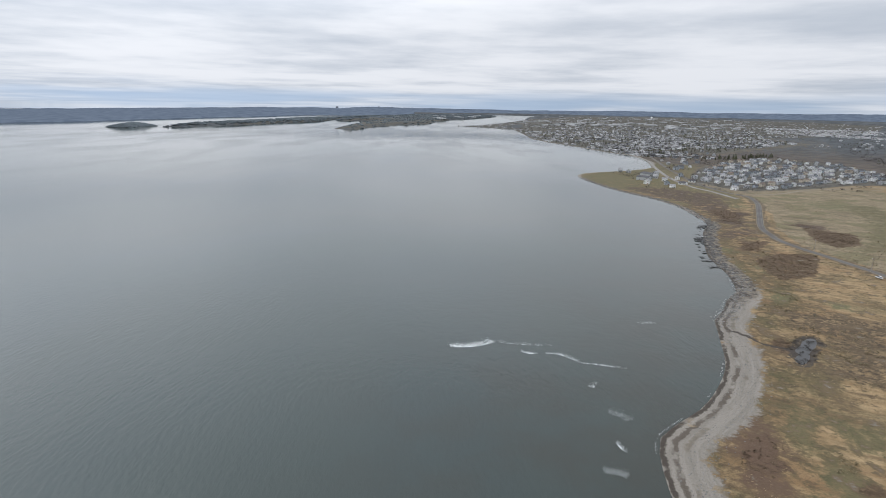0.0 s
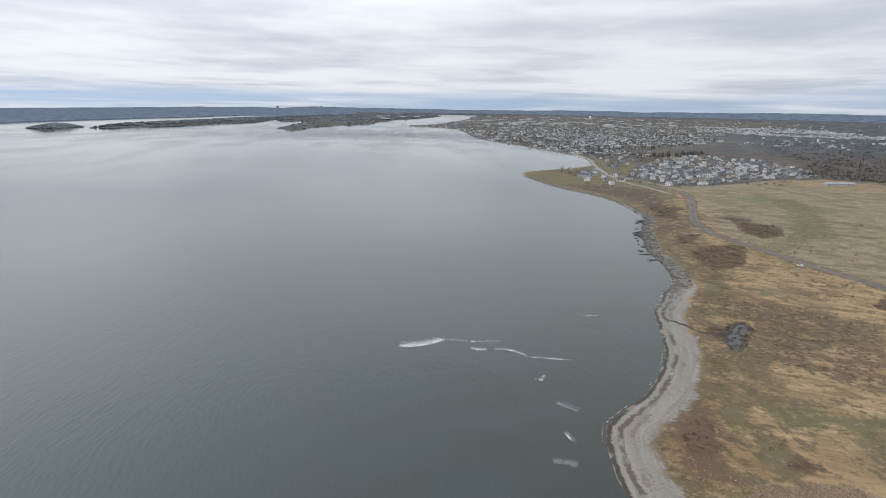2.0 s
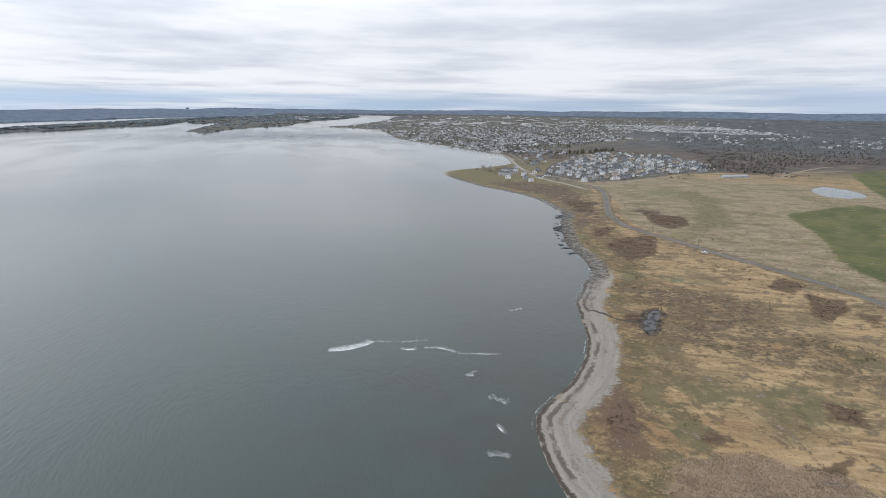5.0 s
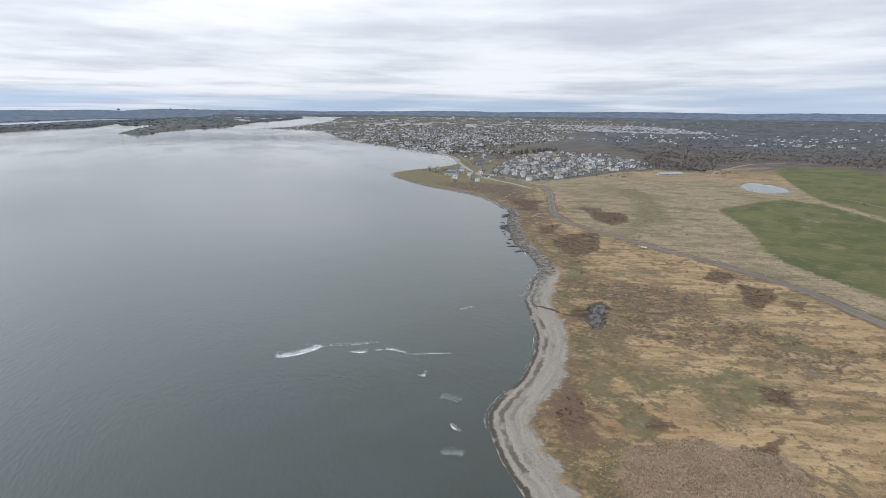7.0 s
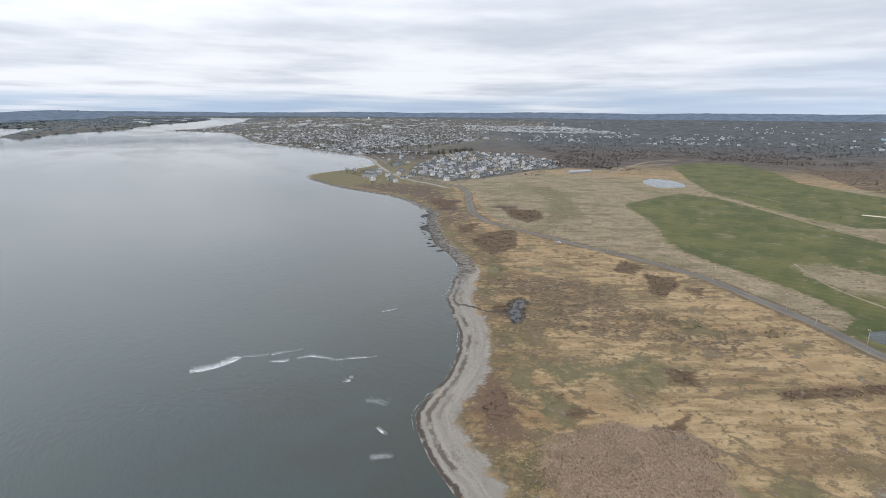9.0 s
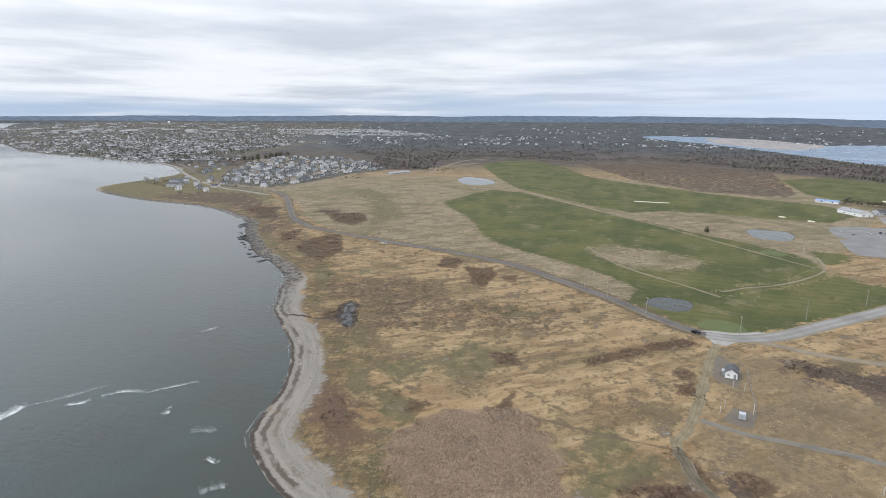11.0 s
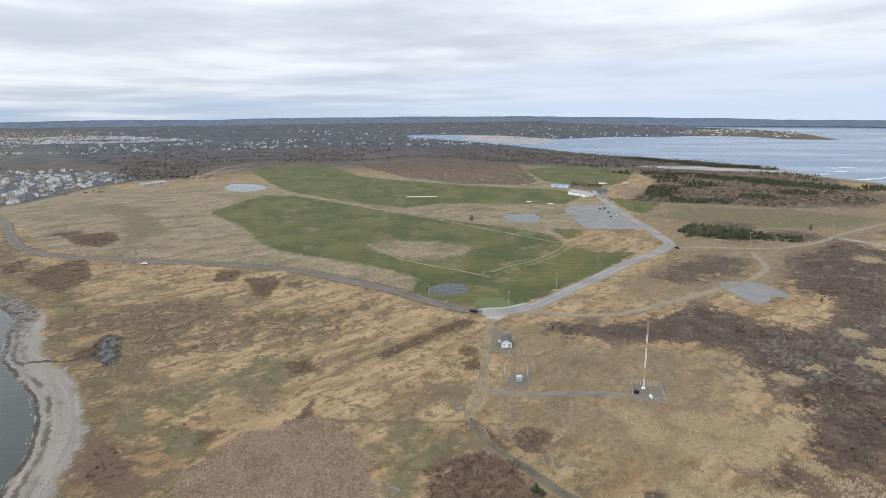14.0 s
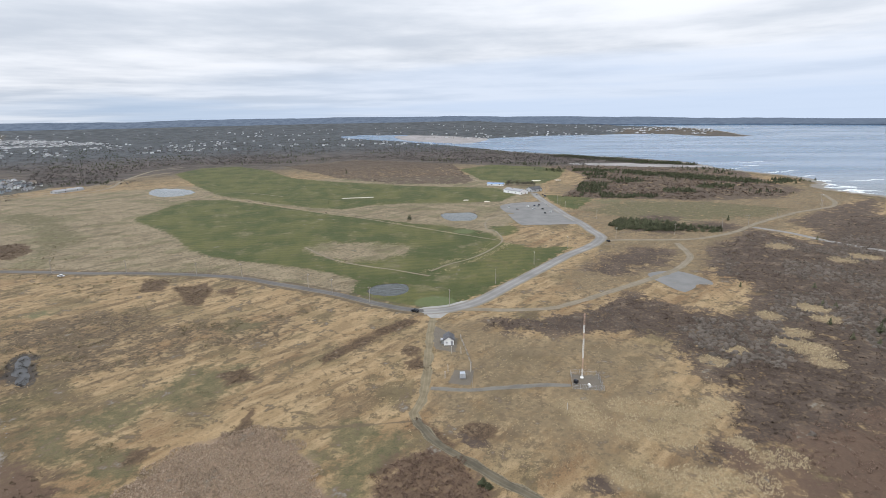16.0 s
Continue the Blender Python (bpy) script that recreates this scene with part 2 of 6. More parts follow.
def curve_through(points, step=6.0):
    """Points along a smooth open curve (Catmull-Rom) through the given plan points."""
    p = [Vector((*q, 0)) for q in points]
    p = [2 * p[0] - p[1], *p, 2 * p[-1] - p[-2]]
    out = []
    for a, b, c, d in zip(p, p[1:], p[2:], p[3:]):
        n = max(1, int((c - b).length / step))
        for i in range(n):
            t = i / n
            out.append(0.5 * (2 * b + (c - a) * t + (2 * a - 5 * b + 4 * c - d) * t * t + (3 * b - 3 * c + d - a) * t ** 3))
    out.append(p[-2])
    return [(v.x, v.y) for v in out]


def inside_by(pts, poly):
    """Signed distance in metres of plan points from a closed outline: positive inside."""
    poly = np.array(poly, float)
    best = np.full(len(pts), 1e18)
    odd = np.zeros(len(pts), bool)
    x, y = pts[:, 0], pts[:, 1]
    for (ax, ay), (bx, by) in zip(poly, np.roll(poly, -1, 0)):
        dx, dy = bx - ax, by - ay
        k = np.clip(((x - ax) * dx + (y - ay) * dy) / (dx * dx + dy * dy + 1e-9), 0, 1)
        best = np.minimum(best, (x - ax - k * dx) ** 2 + (y - ay - k * dy) ** 2)
        if ay != by:
            odd ^= ((ay > y) != (by > y)) & (x < (bx - ax) * (y - ay) / (by - ay) + ax)
    return np.where(odd, 1, -1) * np.sqrt(best)


def near_line(pts, line):
    """Distance in metres of plan points from an open line."""
    line = np.array(line, float)
    best = np.full(len(pts), 1e18)
    for a, b in zip(line, line[1:]):
        d = b - a
        k = np.clip(((pts - a) @ d) / (d @ d + 1e-9), 0, 1)
        best = np.minimum(best, ((pts - a - k[:, None] * d) ** 2).sum(1))
    return np.sqrt(best)


def smooth(v, low, high):
    t = np.clip((v - low) / (high - low), 0, 1)
    return t * t * (3 - 2 * t)


def rough_field(pts, size, seed):
    """Smooth value noise of the given size in metres, 0 to 1, for plan points."""
    rng = np.random.default_rng(seed)
    table = rng.random((64, 64))
    u, v = pts[:, 0] / size + 1000, pts[:, 1] / size + 1000
    i, j = np.floor(u).astype(int), np.floor(v).astype(int)
    f, g = smooth(u - i, 0, 1), smooth(v - j, 0, 1)
    a, b = table[i % 64, j % 64], table[(i + 1) % 64, j % 64]
    c, d = table[i % 64, (j + 1) % 64], table[(i + 1) % 64, (j + 1) % 64]
    return (a * (1 - f) + b * f) * (1 - g) + (c * (1 - f) + d * f) * g


SHORE = [(x - (2.2 if 86 <= y <= 270 else 0.0), y) for x, y in SHORE]


def closed_curve(poly, step=3.0):
    """A smooth closed outline through plan points."""
    n = len(poly)
    ring = [Vector((*q, 0)) for q in poly]
    out = []
    for i in range(n):
        a, b, c, d = (ring[(i + k) % n] for k in (-1, 0, 1, 2))
        m = max(1, int((c - b).length / step))
        for k in range(m):
            t = k / m
            v = 0.5 * (2 * b + (c - a) * t + (2 * a - 5 * b + 4 * c - d) * t * t + (3 * b - 3 * c + d - a) * t ** 3)
            out.append((v.x, v.y))
    return out




def shrunk(poly, k):
    """An outline drawn in towards its middle."""
    mx, my = (sum(q[i] for q in poly) / len(poly) for i in (0, 1))
    return [(mx + (x - mx) * k, my + (y - my) * k) for x, y in poly]


PONDS[0], PONDS[2] = shrunk(PONDS[0], 0.82), shrunk(PONDS[2], 0.85)
PONDS = [closed_curve(q) for q in PONDS]
MARSH = closed_curve(MARSH, 2.0)
LAGOON = closed_curve([(1250, -228), (1275, -175), (1317, -62), (1322, 39), (1288, 45), (1243, -54), (1212, -180), (1215, -230)], 12.0)
TIDE_FLATS = closed_curve([(3461, 1223), (3357, 938), (3019, 658), (2737, 491), (2309, 503), (2427, 676), (2770, 950)], 60.0)
SEA = curve_through(SHORE, 7) + SHORE_NORTH + SHORE_EAST
SEA_LEVEL = -0.45


def land_by(pts):
    """Metres inland of the waterline; negative over the sea."""
    d = -inside_by(pts, SEA)
    for isle in ISLES:
        d = np.maximum(d, inside_by(pts, isle))
    return np.maximum(d, np.minimum(inside_by(pts, TIDE_FLATS), 4.0))


def settle(pts, h):
    """World points for plan points at a height. Past 2.5 km the country is drawn in towards the flight, so that it all lies within 4.7 km."""
    pts, h = np.asarray(pts, float), np.asarray(h, float)
    far = np.hypot(pts[:, 0], pts[:, 1])
    near = np.where(far < 2500, far, 2500 + 2400 * (1 - 2500 / np.maximum(far, 2500)))
    s = near / np.maximum(far, 1e-6)
    return np.column_stack((pts * s[:, None], EYE_H - (EYE_H - h) * s)), s


def curve_drop(pts):
    """The fall of the land and sea away over the horizon, to the east and behind the western hills."""
    az, far = np.degrees(np.arctan2(-pts[:, 0], pts[:, 1])), np.hypot(pts[:, 0], pts[:, 1])
    start = np.interp(az, [4, 14, 19, 26, 60], [10500, 8200, 6200, 5000, 3800])
    return np.maximum(280 * smooth(-az, 82, 112) * smooth(far, 5000, 20000), 130 * smooth(az, 4, 8) * smooth(far - start, 0, 2500))


def height_of(pts, land=None):
    """Height of the ground."""
    land = land_by(pts) if land is None else land
    far = np.hypot(pts[:, 0], pts[:, 1])
    h = np.clip(SEA_LEVEL + 0.085 * land, -3.0, 0.0)
    dry = smooth(land, 5, 60)
    h += dry * 0.5 * (rough_field(pts, 23, 3) - 0.5) * smooth(far, 150, 400)
    h += smooth(land, 20, 500) * smooth(far, 1500, 2600) * 9 * rough_field(pts, 420, 5)
    h += smooth(land, 50, 1500) * smooth(far, 4500, 12000) * (6 + 22 * rough_field(pts, 2600, 8)) * (1 - 0.88 * np.maximum(smooth(-np.degrees(np.arctan2(-pts[:, 0], pts[:, 1])), 74, 92), smooth(np.degrees(np.arctan2(-pts[:, 0], pts[:, 1])), 0, 8)))
    h -= curve_drop(pts)
    for isle in ISLES:
        h += 11 * smooth(inside_by(pts, isle), 0, 70)
    for pond in PONDS:
        h -= 2.6 * smooth(inside_by(pts, pond), -3, 3)
    h -= 0.4 * np.maximum(smooth(inside_by(pts, MARSH), -1.5, 1), smooth(-near_line(pts, CREEK), -2.2, -1))
    return h


# ---- materials ----
def material(name, rough=0.9, metal=0.0):
    m = bpy.data.materials.new(name)
    m.use_nodes = True
    b = m.node_tree.nodes["Principled BSDF"]
    b.inputs["Roughness"].default_value, b.inputs["Metallic"].default_value = rough, metal
    b.inputs["Specular IOR Level"].default_value = 0.25
    return m, b, m.node_tree


def surface(name, dark, light, size, rough=0.85, metal=0.0, bump=0.0, fine=None, each=0.0):
    """A material between two base colours, varied at two scales (metres), with relief; each: how far single pieces differ."""
    m, b, tree = material(name, rough, metal)
    add, join, maths, mix, noise_of, steps = node_tools(tree)
    where = add("ShaderNodeNewGeometry").outputs["Position"]
    broad = noise_of(where, 1 / size, 3)
    grain = noise_of(where, 1 / (fine or size / 9), 4)
    value = maths("ADD", maths("MULTIPLY", steps(broad, 0.3, 0.7), 0.55), maths("MULTIPLY", grain, 0.45))
    if each:
        value = maths("ADD", value, maths("MULTIPLY", maths("SUBTRACT", add("ShaderNodeNewGeometry").outputs["Random Per Island"], 0.5), each))
        value = maths("ADD", value, maths("MULTIPLY", maths("SUBTRACT", add("ShaderNodeObjectInfo").outputs["Random"], 0.5), each), clamp=True)
    join(mix(value, dark, light), b.inputs["Base Color"])
    if bump:
        n = add("ShaderNodeBump")
        n.inputs["Strength"].default_value, n.inputs["Distance"].default_value = 0.7, bump
        join(grain, n.inputs["Height"])
        join(n.outputs[0], b.inputs["Normal"])
    return m


LOT = surface("lot_gravel", (0.125, 0.122, 0.117), (0.195, 0.19, 0.181), 16, 0.95, bump=0.04, fine=0.8)


def road_surface(name, dark, light, lane, size, fine):
    """A road top whose wheel lanes and edges differ from the crown; 'across' runs from -1 to 1 over its width."""
    m, b, tree = material(name, 0.9)
    add, join, maths, mix, noise_of, steps = node_tools(tree)
    where = add("ShaderNodeNewGeometry").outputs["Position"]
    broad, grain = noise_of(where, 1 / size, 4), noise_of(where, 1 / fine, 4)
    across = maths("ABSOLUTE", add("ShaderNodeAttribute", attribute_name="across").outputs["Fac"])
    worn = maths("SUBTRACT", 1.0, maths("MULTIPLY", maths("ABSOLUTE", maths("SUBTRACT", across, 0.45)), 4.5), clamp=True)
    edge = steps(maths("ADD", across, maths("MULTIPLY", maths("SUBTRACT", grain, 0.5), 0.6)), 0.78, 0.98)
    col = mix(maths("ADD", maths("MULTIPLY", steps(broad, 0.35, 0.65), 0.6), maths("MULTIPLY", grain, 0.4)), dark, light)
    col = mix(maths("MULTIPLY", worn, maths("ADD", 0.15, maths("MULTIPLY", steps(broad, 0.3, 0.7), 0.6))), col, lane)
    col = mix(maths("MULTIPLY", edge, 0.75), col, (0.17, 0.142, 0.095))
    join(col, b.inputs["Base Color"])
    n = add("ShaderNodeBump")
    n.inputs["Strength"].default_value, n.inputs["Distance"].default_value = 0.6, 0.04
    join(grain, n.inputs["Height"])
    join(n.outputs[0], b.inputs["Normal"])
    return m


ASPHALT = road_surface("asphalt", (0.07, 0.064, 0.058), (0.105, 0.097, 0.089), (0.15, 0.14, 0.13), 22, 0.8)
GRAVEL = road_surface("road_gravel", (0.135, 0.128, 0.118), (0.21, 0.2, 0.186), (0.28, 0.268, 0.25), 20, 0.8)
JUNCTION = surface("junction_gravel", (0.2, 0.19, 0.175), (0.31, 0.3, 0.28), 9, 0.95, bump=0.04, fine=0.9)
TRACK = road_surface("track_earth", (0.13, 0.107, 0.075), (0.2, 0.168, 0.12), (0.225, 0.192, 0.147), 9, 0.9)
DRIVE = road_surface("drive_gravel", (0.095, 0.087, 0.075), (0.152, 0.139, 0.118), (0.165, 0.152, 0.132), 7, 0.7)
MUDDY = road_surface("muddy_track", (0.055, 0.047, 0.033), (0.115, 0.096, 0.063), (0.13, 0.115, 0.085), 5, 0.7)
GRASSY = road_surface("grassy_track", (0.115, 0.092, 0.056), (0.19, 0.155, 0.096), (0.22, 0.182, 0.124), 6, 0.8)
PALE_SAND = surface("bunker_sand", (0.42, 0.38, 0.31), (0.58, 0.54, 0.46), 3, 0.95, bump=0.03)
ROCK = surface("foreshore_slate", (0.02, 0.02, 0.021), (0.07, 0.068, 0.066), 4, 0.7, bump=0.15, fine=0.5)
BOULDER = surface("shore_boulder", (0.075, 0.073, 0.07), (0.22, 0.213, 0.202), 6, 0.85, bump=0.1, each=0.5)
FOAM = surface("sea_foam", (0.55, 0.57, 0.57), (0.82, 0.84, 0.84), 1.2, 0.8, bump=0.1)
WALLS = [surface("siding_white", (0.7, 0.7, 0.69), (0.82, 0.82, 0.81), 3, 0.6), surface("siding_grey", (0.36, 0.37, 0.38), (0.48, 0.49, 0.5), 3, 0.6),
         surface("siding_beige", (0.46, 0.41, 0.33), (0.58, 0.52, 0.43), 3, 0.6), surface("siding_blue", (0.27, 0.3, 0.33), (0.36, 0.39, 0.42), 3, 0.6)]
ROOFS = [surface("shingle_charcoal", (0.055, 0.055, 0.06), (0.11, 0.11, 0.115), 2, 0.9), surface("shingle_grey", (0.19, 0.19, 0.193), (0.33, 0.33, 0.335), 2, 0.9),
         surface("shingle_brown", (0.12, 0.095, 0.08), (0.19, 0.155, 0.13), 2, 0.9)]
TOWN_WALL = surface("town_walls", (0.22, 0.23, 0.245), (0.8, 0.81, 0.82), 60, 0.7, each=1.0)
TOWN_ROOF = surface("town_roofs", (0.04, 0.04, 0.042), (0.36, 0.355, 0.355), 60, 0.85, each=1.0)
WINDOW = surface("window_glass", (0.02, 0.023, 0.027), (0.04, 0.045, 0.05), 2, 0.08)
DOOR = surface("door_paint", (0.16, 0.06, 0.05), (0.22, 0.09, 0.07), 1, 0.5)
STEEL = surface("galvanised_steel", (0.38, 0.39, 0.4), (0.52, 0.53, 0.54), 0.6, 0.4, 0.8)
MAST_WHITE = surface("mast_white", (0.66, 0.65, 0.62), (0.78, 0.77, 0.75), 0.8, 0.5)
MAST_RED = surface("mast_orange", (0.42, 0.28, 0.21), (0.52, 0.36, 0.28), 0.8, 0.5)
POLE_WOOD = surface("pole_wood", (0.22, 0.19, 0.16), (0.36, 0.32, 0.28), 1.5, 0.85, bump=0.01)
TYRE = surface("tyre_rubber", (0.02, 0.02, 0.02), (0.035, 0.035, 0.035), 0.3, 0.8)
POST_PALE = surface("post_pale", (0.4, 0.36, 0.31), (0.56, 0.52, 0.46), 0.8, 0.8)
PAINTS = [surface("car_" + n, d, l, 0.8, 0.25) for n, d, l in (("black", (0.012, 0.012, 0.014), (0.022, 0.022, 0.025)), ("white", (0.7, 0.7, 0.69), (0.8, 0.8, 0.8)), ("silver", (0.3, 0.31, 0.32), (0.4, 0.41, 0.42)), ("blue", (0.02, 0.04, 0.1), (0.04, 0.07, 0.15)))]
BLUE_SHEET = surface("blue_roof_sheet", (0.12, 0.2, 0.34), (0.22, 0.32, 0.48), 3, 0.4)
# needle green lightened a little, standing in for haze over far trees
SPRUCE = surface("spruce_needles", (0.034, 0.038, 0.018), (0.09, 0.094, 0.05), 30, 0.9, each=0.5)
TWIGS = surface("bare_twigs", (0.04, 0.034, 0.033), (0.118, 0.102, 0.096), 60, 0.95, each=0.5)
HEATH_TWIGS = surface("heath_twigs", (0.062, 0.045, 0.035), (0.135, 0.1, 0.078), 18, 0.95, each=0.5)
GREY_TWIGS = surface("alder_twigs", (0.062, 0.052, 0.045), (0.15, 0.128, 0.11), 22, 0.95, each=0.5)
REED_STEMS = surface("reed_stems", (0.165, 0.124, 0.09), (0.38, 0.296, 0.218), 12, 0.95, each=0.7)
STRAW = surface("straw", (0.19, 0.14, 0.08), (0.33, 0.25, 0.146), 25, 0.95, each=0.5)
BARK = surface("bark", (0.06, 0.045, 0.035), (0.12, 0.095, 0.075), 1, 0.9)


def ground_material():
    """Dry grass, with beach, rock, mown green, heath, reeds, woodland floor and built-up lots laid over it by the plan's masks."""
    m, b, tree = material("ground_cover", 0.95)
    add, join, maths, mix, noise_of, steps = node_tools(tree)
    where = add("ShaderNodeNewGeometry").outputs["Position"]
    n40, n9, n2, n05 = noise_of(where, 1 / 45, 4), noise_of(where, 1 / 11, 4), noise_of(where, 1 / 2.4, 4, 0.65), noise_of(where, 1.8, 3, 0.6)
    n015 = noise_of(where, 3.2, 2, 0.6)
    n20, n5 = noise_of(where, 1 / 23, 5, 0.65), noise_of(where, 1 / 5.5, 5, 0.68)
    stretch = add("ShaderNodeMapping")
    stretch.vector_type = "TEXTURE"
    stretch.inputs["Scale"].default_value, stretch.inputs["Rotation"].default_value = (4.5, 1.0, 1.0), (0, 0, radians(-27))
    join(where, stretch.inputs[0])
    drawn = noise_of(stretch.outputs[0], 1 / 5.0, 5, 0.6)
    long_ = noise_of(stretch.outputs[0], 1 / 11.0, 5, 0.6)
    grain = maths("ADD", maths("MULTIPLY", n2, 0.6), maths("MULTIPLY", n05, 0.4))

    def mask(name, sharp=5.0, wander=0.7):
        a = add("ShaderNodeAttribute", attribute_name=name).outputs["Fac"]
        edge = maths("ADD", a, maths("MULTIPLY", maths("SUBTRACT", maths("ADD", maths("MULTIPLY", n9, 0.6), maths("MULTIPLY", n2, 0.4)), 0.5), wander * 3.2))
        return maths("MULTIPLY", maths("SUBTRACT", edge, 0.5 - 0.5 / sharp), sharp, clamp=True)

    straw = mix(steps(n9, 0.3, 0.66), (0.245, 0.178, 0.1), (0.375, 0.28, 0.16))
    straw = mix(maths("MULTIPLY", steps(drawn, 0.44, 0.6), 0.62), straw, (0.48, 0.378, 0.23))
    straw = mix(maths("MULTIPLY", steps(n40, 0.5, 0.62), 0.6), straw, (0.165, 0.14, 0.08))
    straw = mix(maths("MULTIPLY", steps(long_, 0.52, 0.62), 0.62), straw, (0.12, 0.087, 0.053))
    straw = mix(maths("MULTIPLY", steps(noise_of(stretch.outputs[0], 1 / 24.0, 5, 0.6), 0.5, 0.64), 0.6), straw, (0.235, 0.15, 0.08))
    straw = mix(maths("MULTIPLY", steps(n20, 0.55, 0.61), 0.6), straw, (0.115, 0.1, 0.057))
    straw = mix(maths("MULTIPLY", steps(n5, 0.535, 0.6), 0.6), straw, (0.075, 0.058, 0.037))
    straw = mix(maths("MULTIPLY", steps(n2, 0.54, 0.66), 0.35), straw, (0.07, 0.054, 0.035))
    straw = mix(maths("MULTIPLY", steps(n05, 0.48, 0.68), 0.38), straw, (0.06, 0.046, 0.03))
    straw = mix(maths("MULTIPLY", steps(noise_of(stretch.outputs[0], 1 / 16.0, 6, 0.62), 0.52, 0.6), 0.4), straw, (0.41, 0.305, 0.175))
    straw = mix(maths("MULTIPLY", steps(n015, 0.52, 0.62), 0.3), straw, (0.1, 0.075, 0.046))
    coastal = mix(steps(n20, 0.42, 0.6), (0.135, 0.1, 0.057), (0.098, 0.09, 0.045))
    coastal = mix(maths("MULTIPLY", steps(n5, 0.5, 0.62), 0.5), coastal, (0.075, 0.052, 0.036))
    coastal = mix(maths("MULTIPLY", steps(n05, 0.5, 0.62), 0.5), coastal, (0.055, 0.043, 0.03))
    straw = mix(mask("coastal", 1.3, 1.5), straw, coastal)
    dull = mix(steps(n9, 0.3, 0.7), (0.14, 0.113, 0.073), (0.208, 0.168, 0.108))
    dull = mix(maths("MULTIPLY", steps(n5, 0.52, 0.66), 0.5), dull, (0.13, 0.1, 0.066))
    straw = mix(maths("MULTIPLY", mask("dull", 1.3, 1.3), 0.85), straw, dull)
    col = straw
    meadow = mix(steps(n9, 0.3, 0.68), (0.18, 0.153, 0.1), (0.315, 0.268, 0.185))
    meadow = mix(maths("MULTIPLY", steps(drawn, 0.46, 0.62), 0.25), meadow, (0.42, 0.362, 0.258))
    meadow = mix(maths("MULTIPLY", steps(n20, 0.48, 0.6), 0.45), meadow, (0.4, 0.345, 0.245))
    meadow = mix(maths("MULTIPLY", steps(n40, 0.5, 0.6), 0.6), meadow, (0.15, 0.15, 0.075))
    meadow = mix(maths("MULTIPLY", steps(long_, 0.52, 0.64), 0.5), meadow, (0.112, 0.095, 0.064))
    meadow = mix(maths("MULTIPLY", steps(n5, 0.53, 0.62), 0.4), meadow, (0.092, 0.083, 0.052))
    meadow = mix(maths("MULTIPLY", steps(n2, 0.51, 0.6), 0.4), meadow, (0.1, 0.086, 0.055))
    meadow = mix(maths("MULTIPLY", steps(n05, 0.5, 0.6), 0.55), meadow, (0.075, 0.062, 0.04))
    col = mix(mask("meadow"), col, meadow)
    remote = add("ShaderNodeAttribute", attribute_name="remote").outputs["Fac"]
    col = mix(maths("MULTIPLY", remote, 0.9), col, mix(steps(n40, 0.35, 0.65), (0.07, 0.064, 0.048), (0.145, 0.122, 0.087)))
    weed = mix(grain, (0.091, 0.100, 0.052), (0.174, 0.175, 0.097))
    col = mix(mask("green", 2.0, 1.0), col, weed)
    wet = mix(steps(n5, 0.4, 0.62), (0.16, 0.122, 0.078), (0.092, 0.068, 0.044))
    wet = mix(maths("MULTIPLY", steps(n2, 0.5, 0.58), 0.7), wet, (0.055, 0.047, 0.034))
    col = mix(mask("wet", 1.6, 1.3), col, wet)
    olive = mix(steps(n5, 0.36, 0.64), (0.155, 0.14, 0.078), (0.1, 0.1, 0.052))
    olive = mix(maths("MULTIPLY", steps(n05, 0.5, 0.62), 0.5), olive, (0.062, 0.058, 0.033))
    col = mix(maths("MULTIPLY", mask("olive", 1.6, 1.4), 0.9), col, olive)
    col = mix(maths("MULTIPLY", mask("trod", 3.0, 0.8), 0.8), col, mix(grain, (0.085, 0.068, 0.046), (0.16, 0.13, 0.088)))
    heath = mix(steps(n9, 0.34, 0.66), (0.057, 0.042, 0.033), (0.104, 0.081, 0.066))
    heath = mix(maths("MULTIPLY", steps(n5, 0.48, 0.6), 0.55), heath, (0.05, 0.036, 0.025))
    heath = mix(maths("MULTIPLY", steps(n2, 0.5, 0.62), 0.4), heath, (0.165, 0.125, 0.088))
    col = mix(mask("heath", 3.0, 1.3), col, heath)
    col = mix(maths("MULTIPLY", mask("scrub", 2.4, 1.2), 0.93), col, mix(steps(grain, 0.38, 0.62), (0.05, 0.035, 0.022), (0.135, 0.094, 0.06)))
    col = mix(maths("MULTIPLY", mask("pale", 1.6, 1.2), 0.75), col, mix(steps(grain, 0.4, 0.62), (0.36, 0.287, 0.175), (0.23, 0.18, 0.11)))
    col = mix(mask("reeds", 2.5, 1.0), col, mix(grain, (0.17, 0.125, 0.088), (0.33, 0.25, 0.18)))
    col = mix(maths("MULTIPLY", mask("bog", 1.8, 1.2), 0.85), col, mix(grain, (0.082, 0.055, 0.04), (0.16, 0.11, 0.08)))
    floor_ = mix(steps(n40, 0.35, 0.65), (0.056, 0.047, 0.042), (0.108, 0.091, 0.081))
    # far woods: distance haze painted into the floor colour as blue-grey
    floor_ = mix(mask("far_haze", 1.2, 1.6), floor_, mix(steps(n40, 0.4, 0.62), (0.044, 0.056, 0.068), (0.088, 0.106, 0.126)))
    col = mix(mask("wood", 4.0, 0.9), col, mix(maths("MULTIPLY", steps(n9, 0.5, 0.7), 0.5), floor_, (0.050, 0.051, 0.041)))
    lots = mix(steps(n9, 0.3, 0.7), (0.05, 0.053, 0.044), (0.125, 0.12, 0.108))
    col = mix(mask("lots", 4.0, 0.6), col, lots)
    mown = mix(steps(n40, 0.38, 0.62), (0.062, 0.081, 0.024), (0.118, 0.124, 0.042))
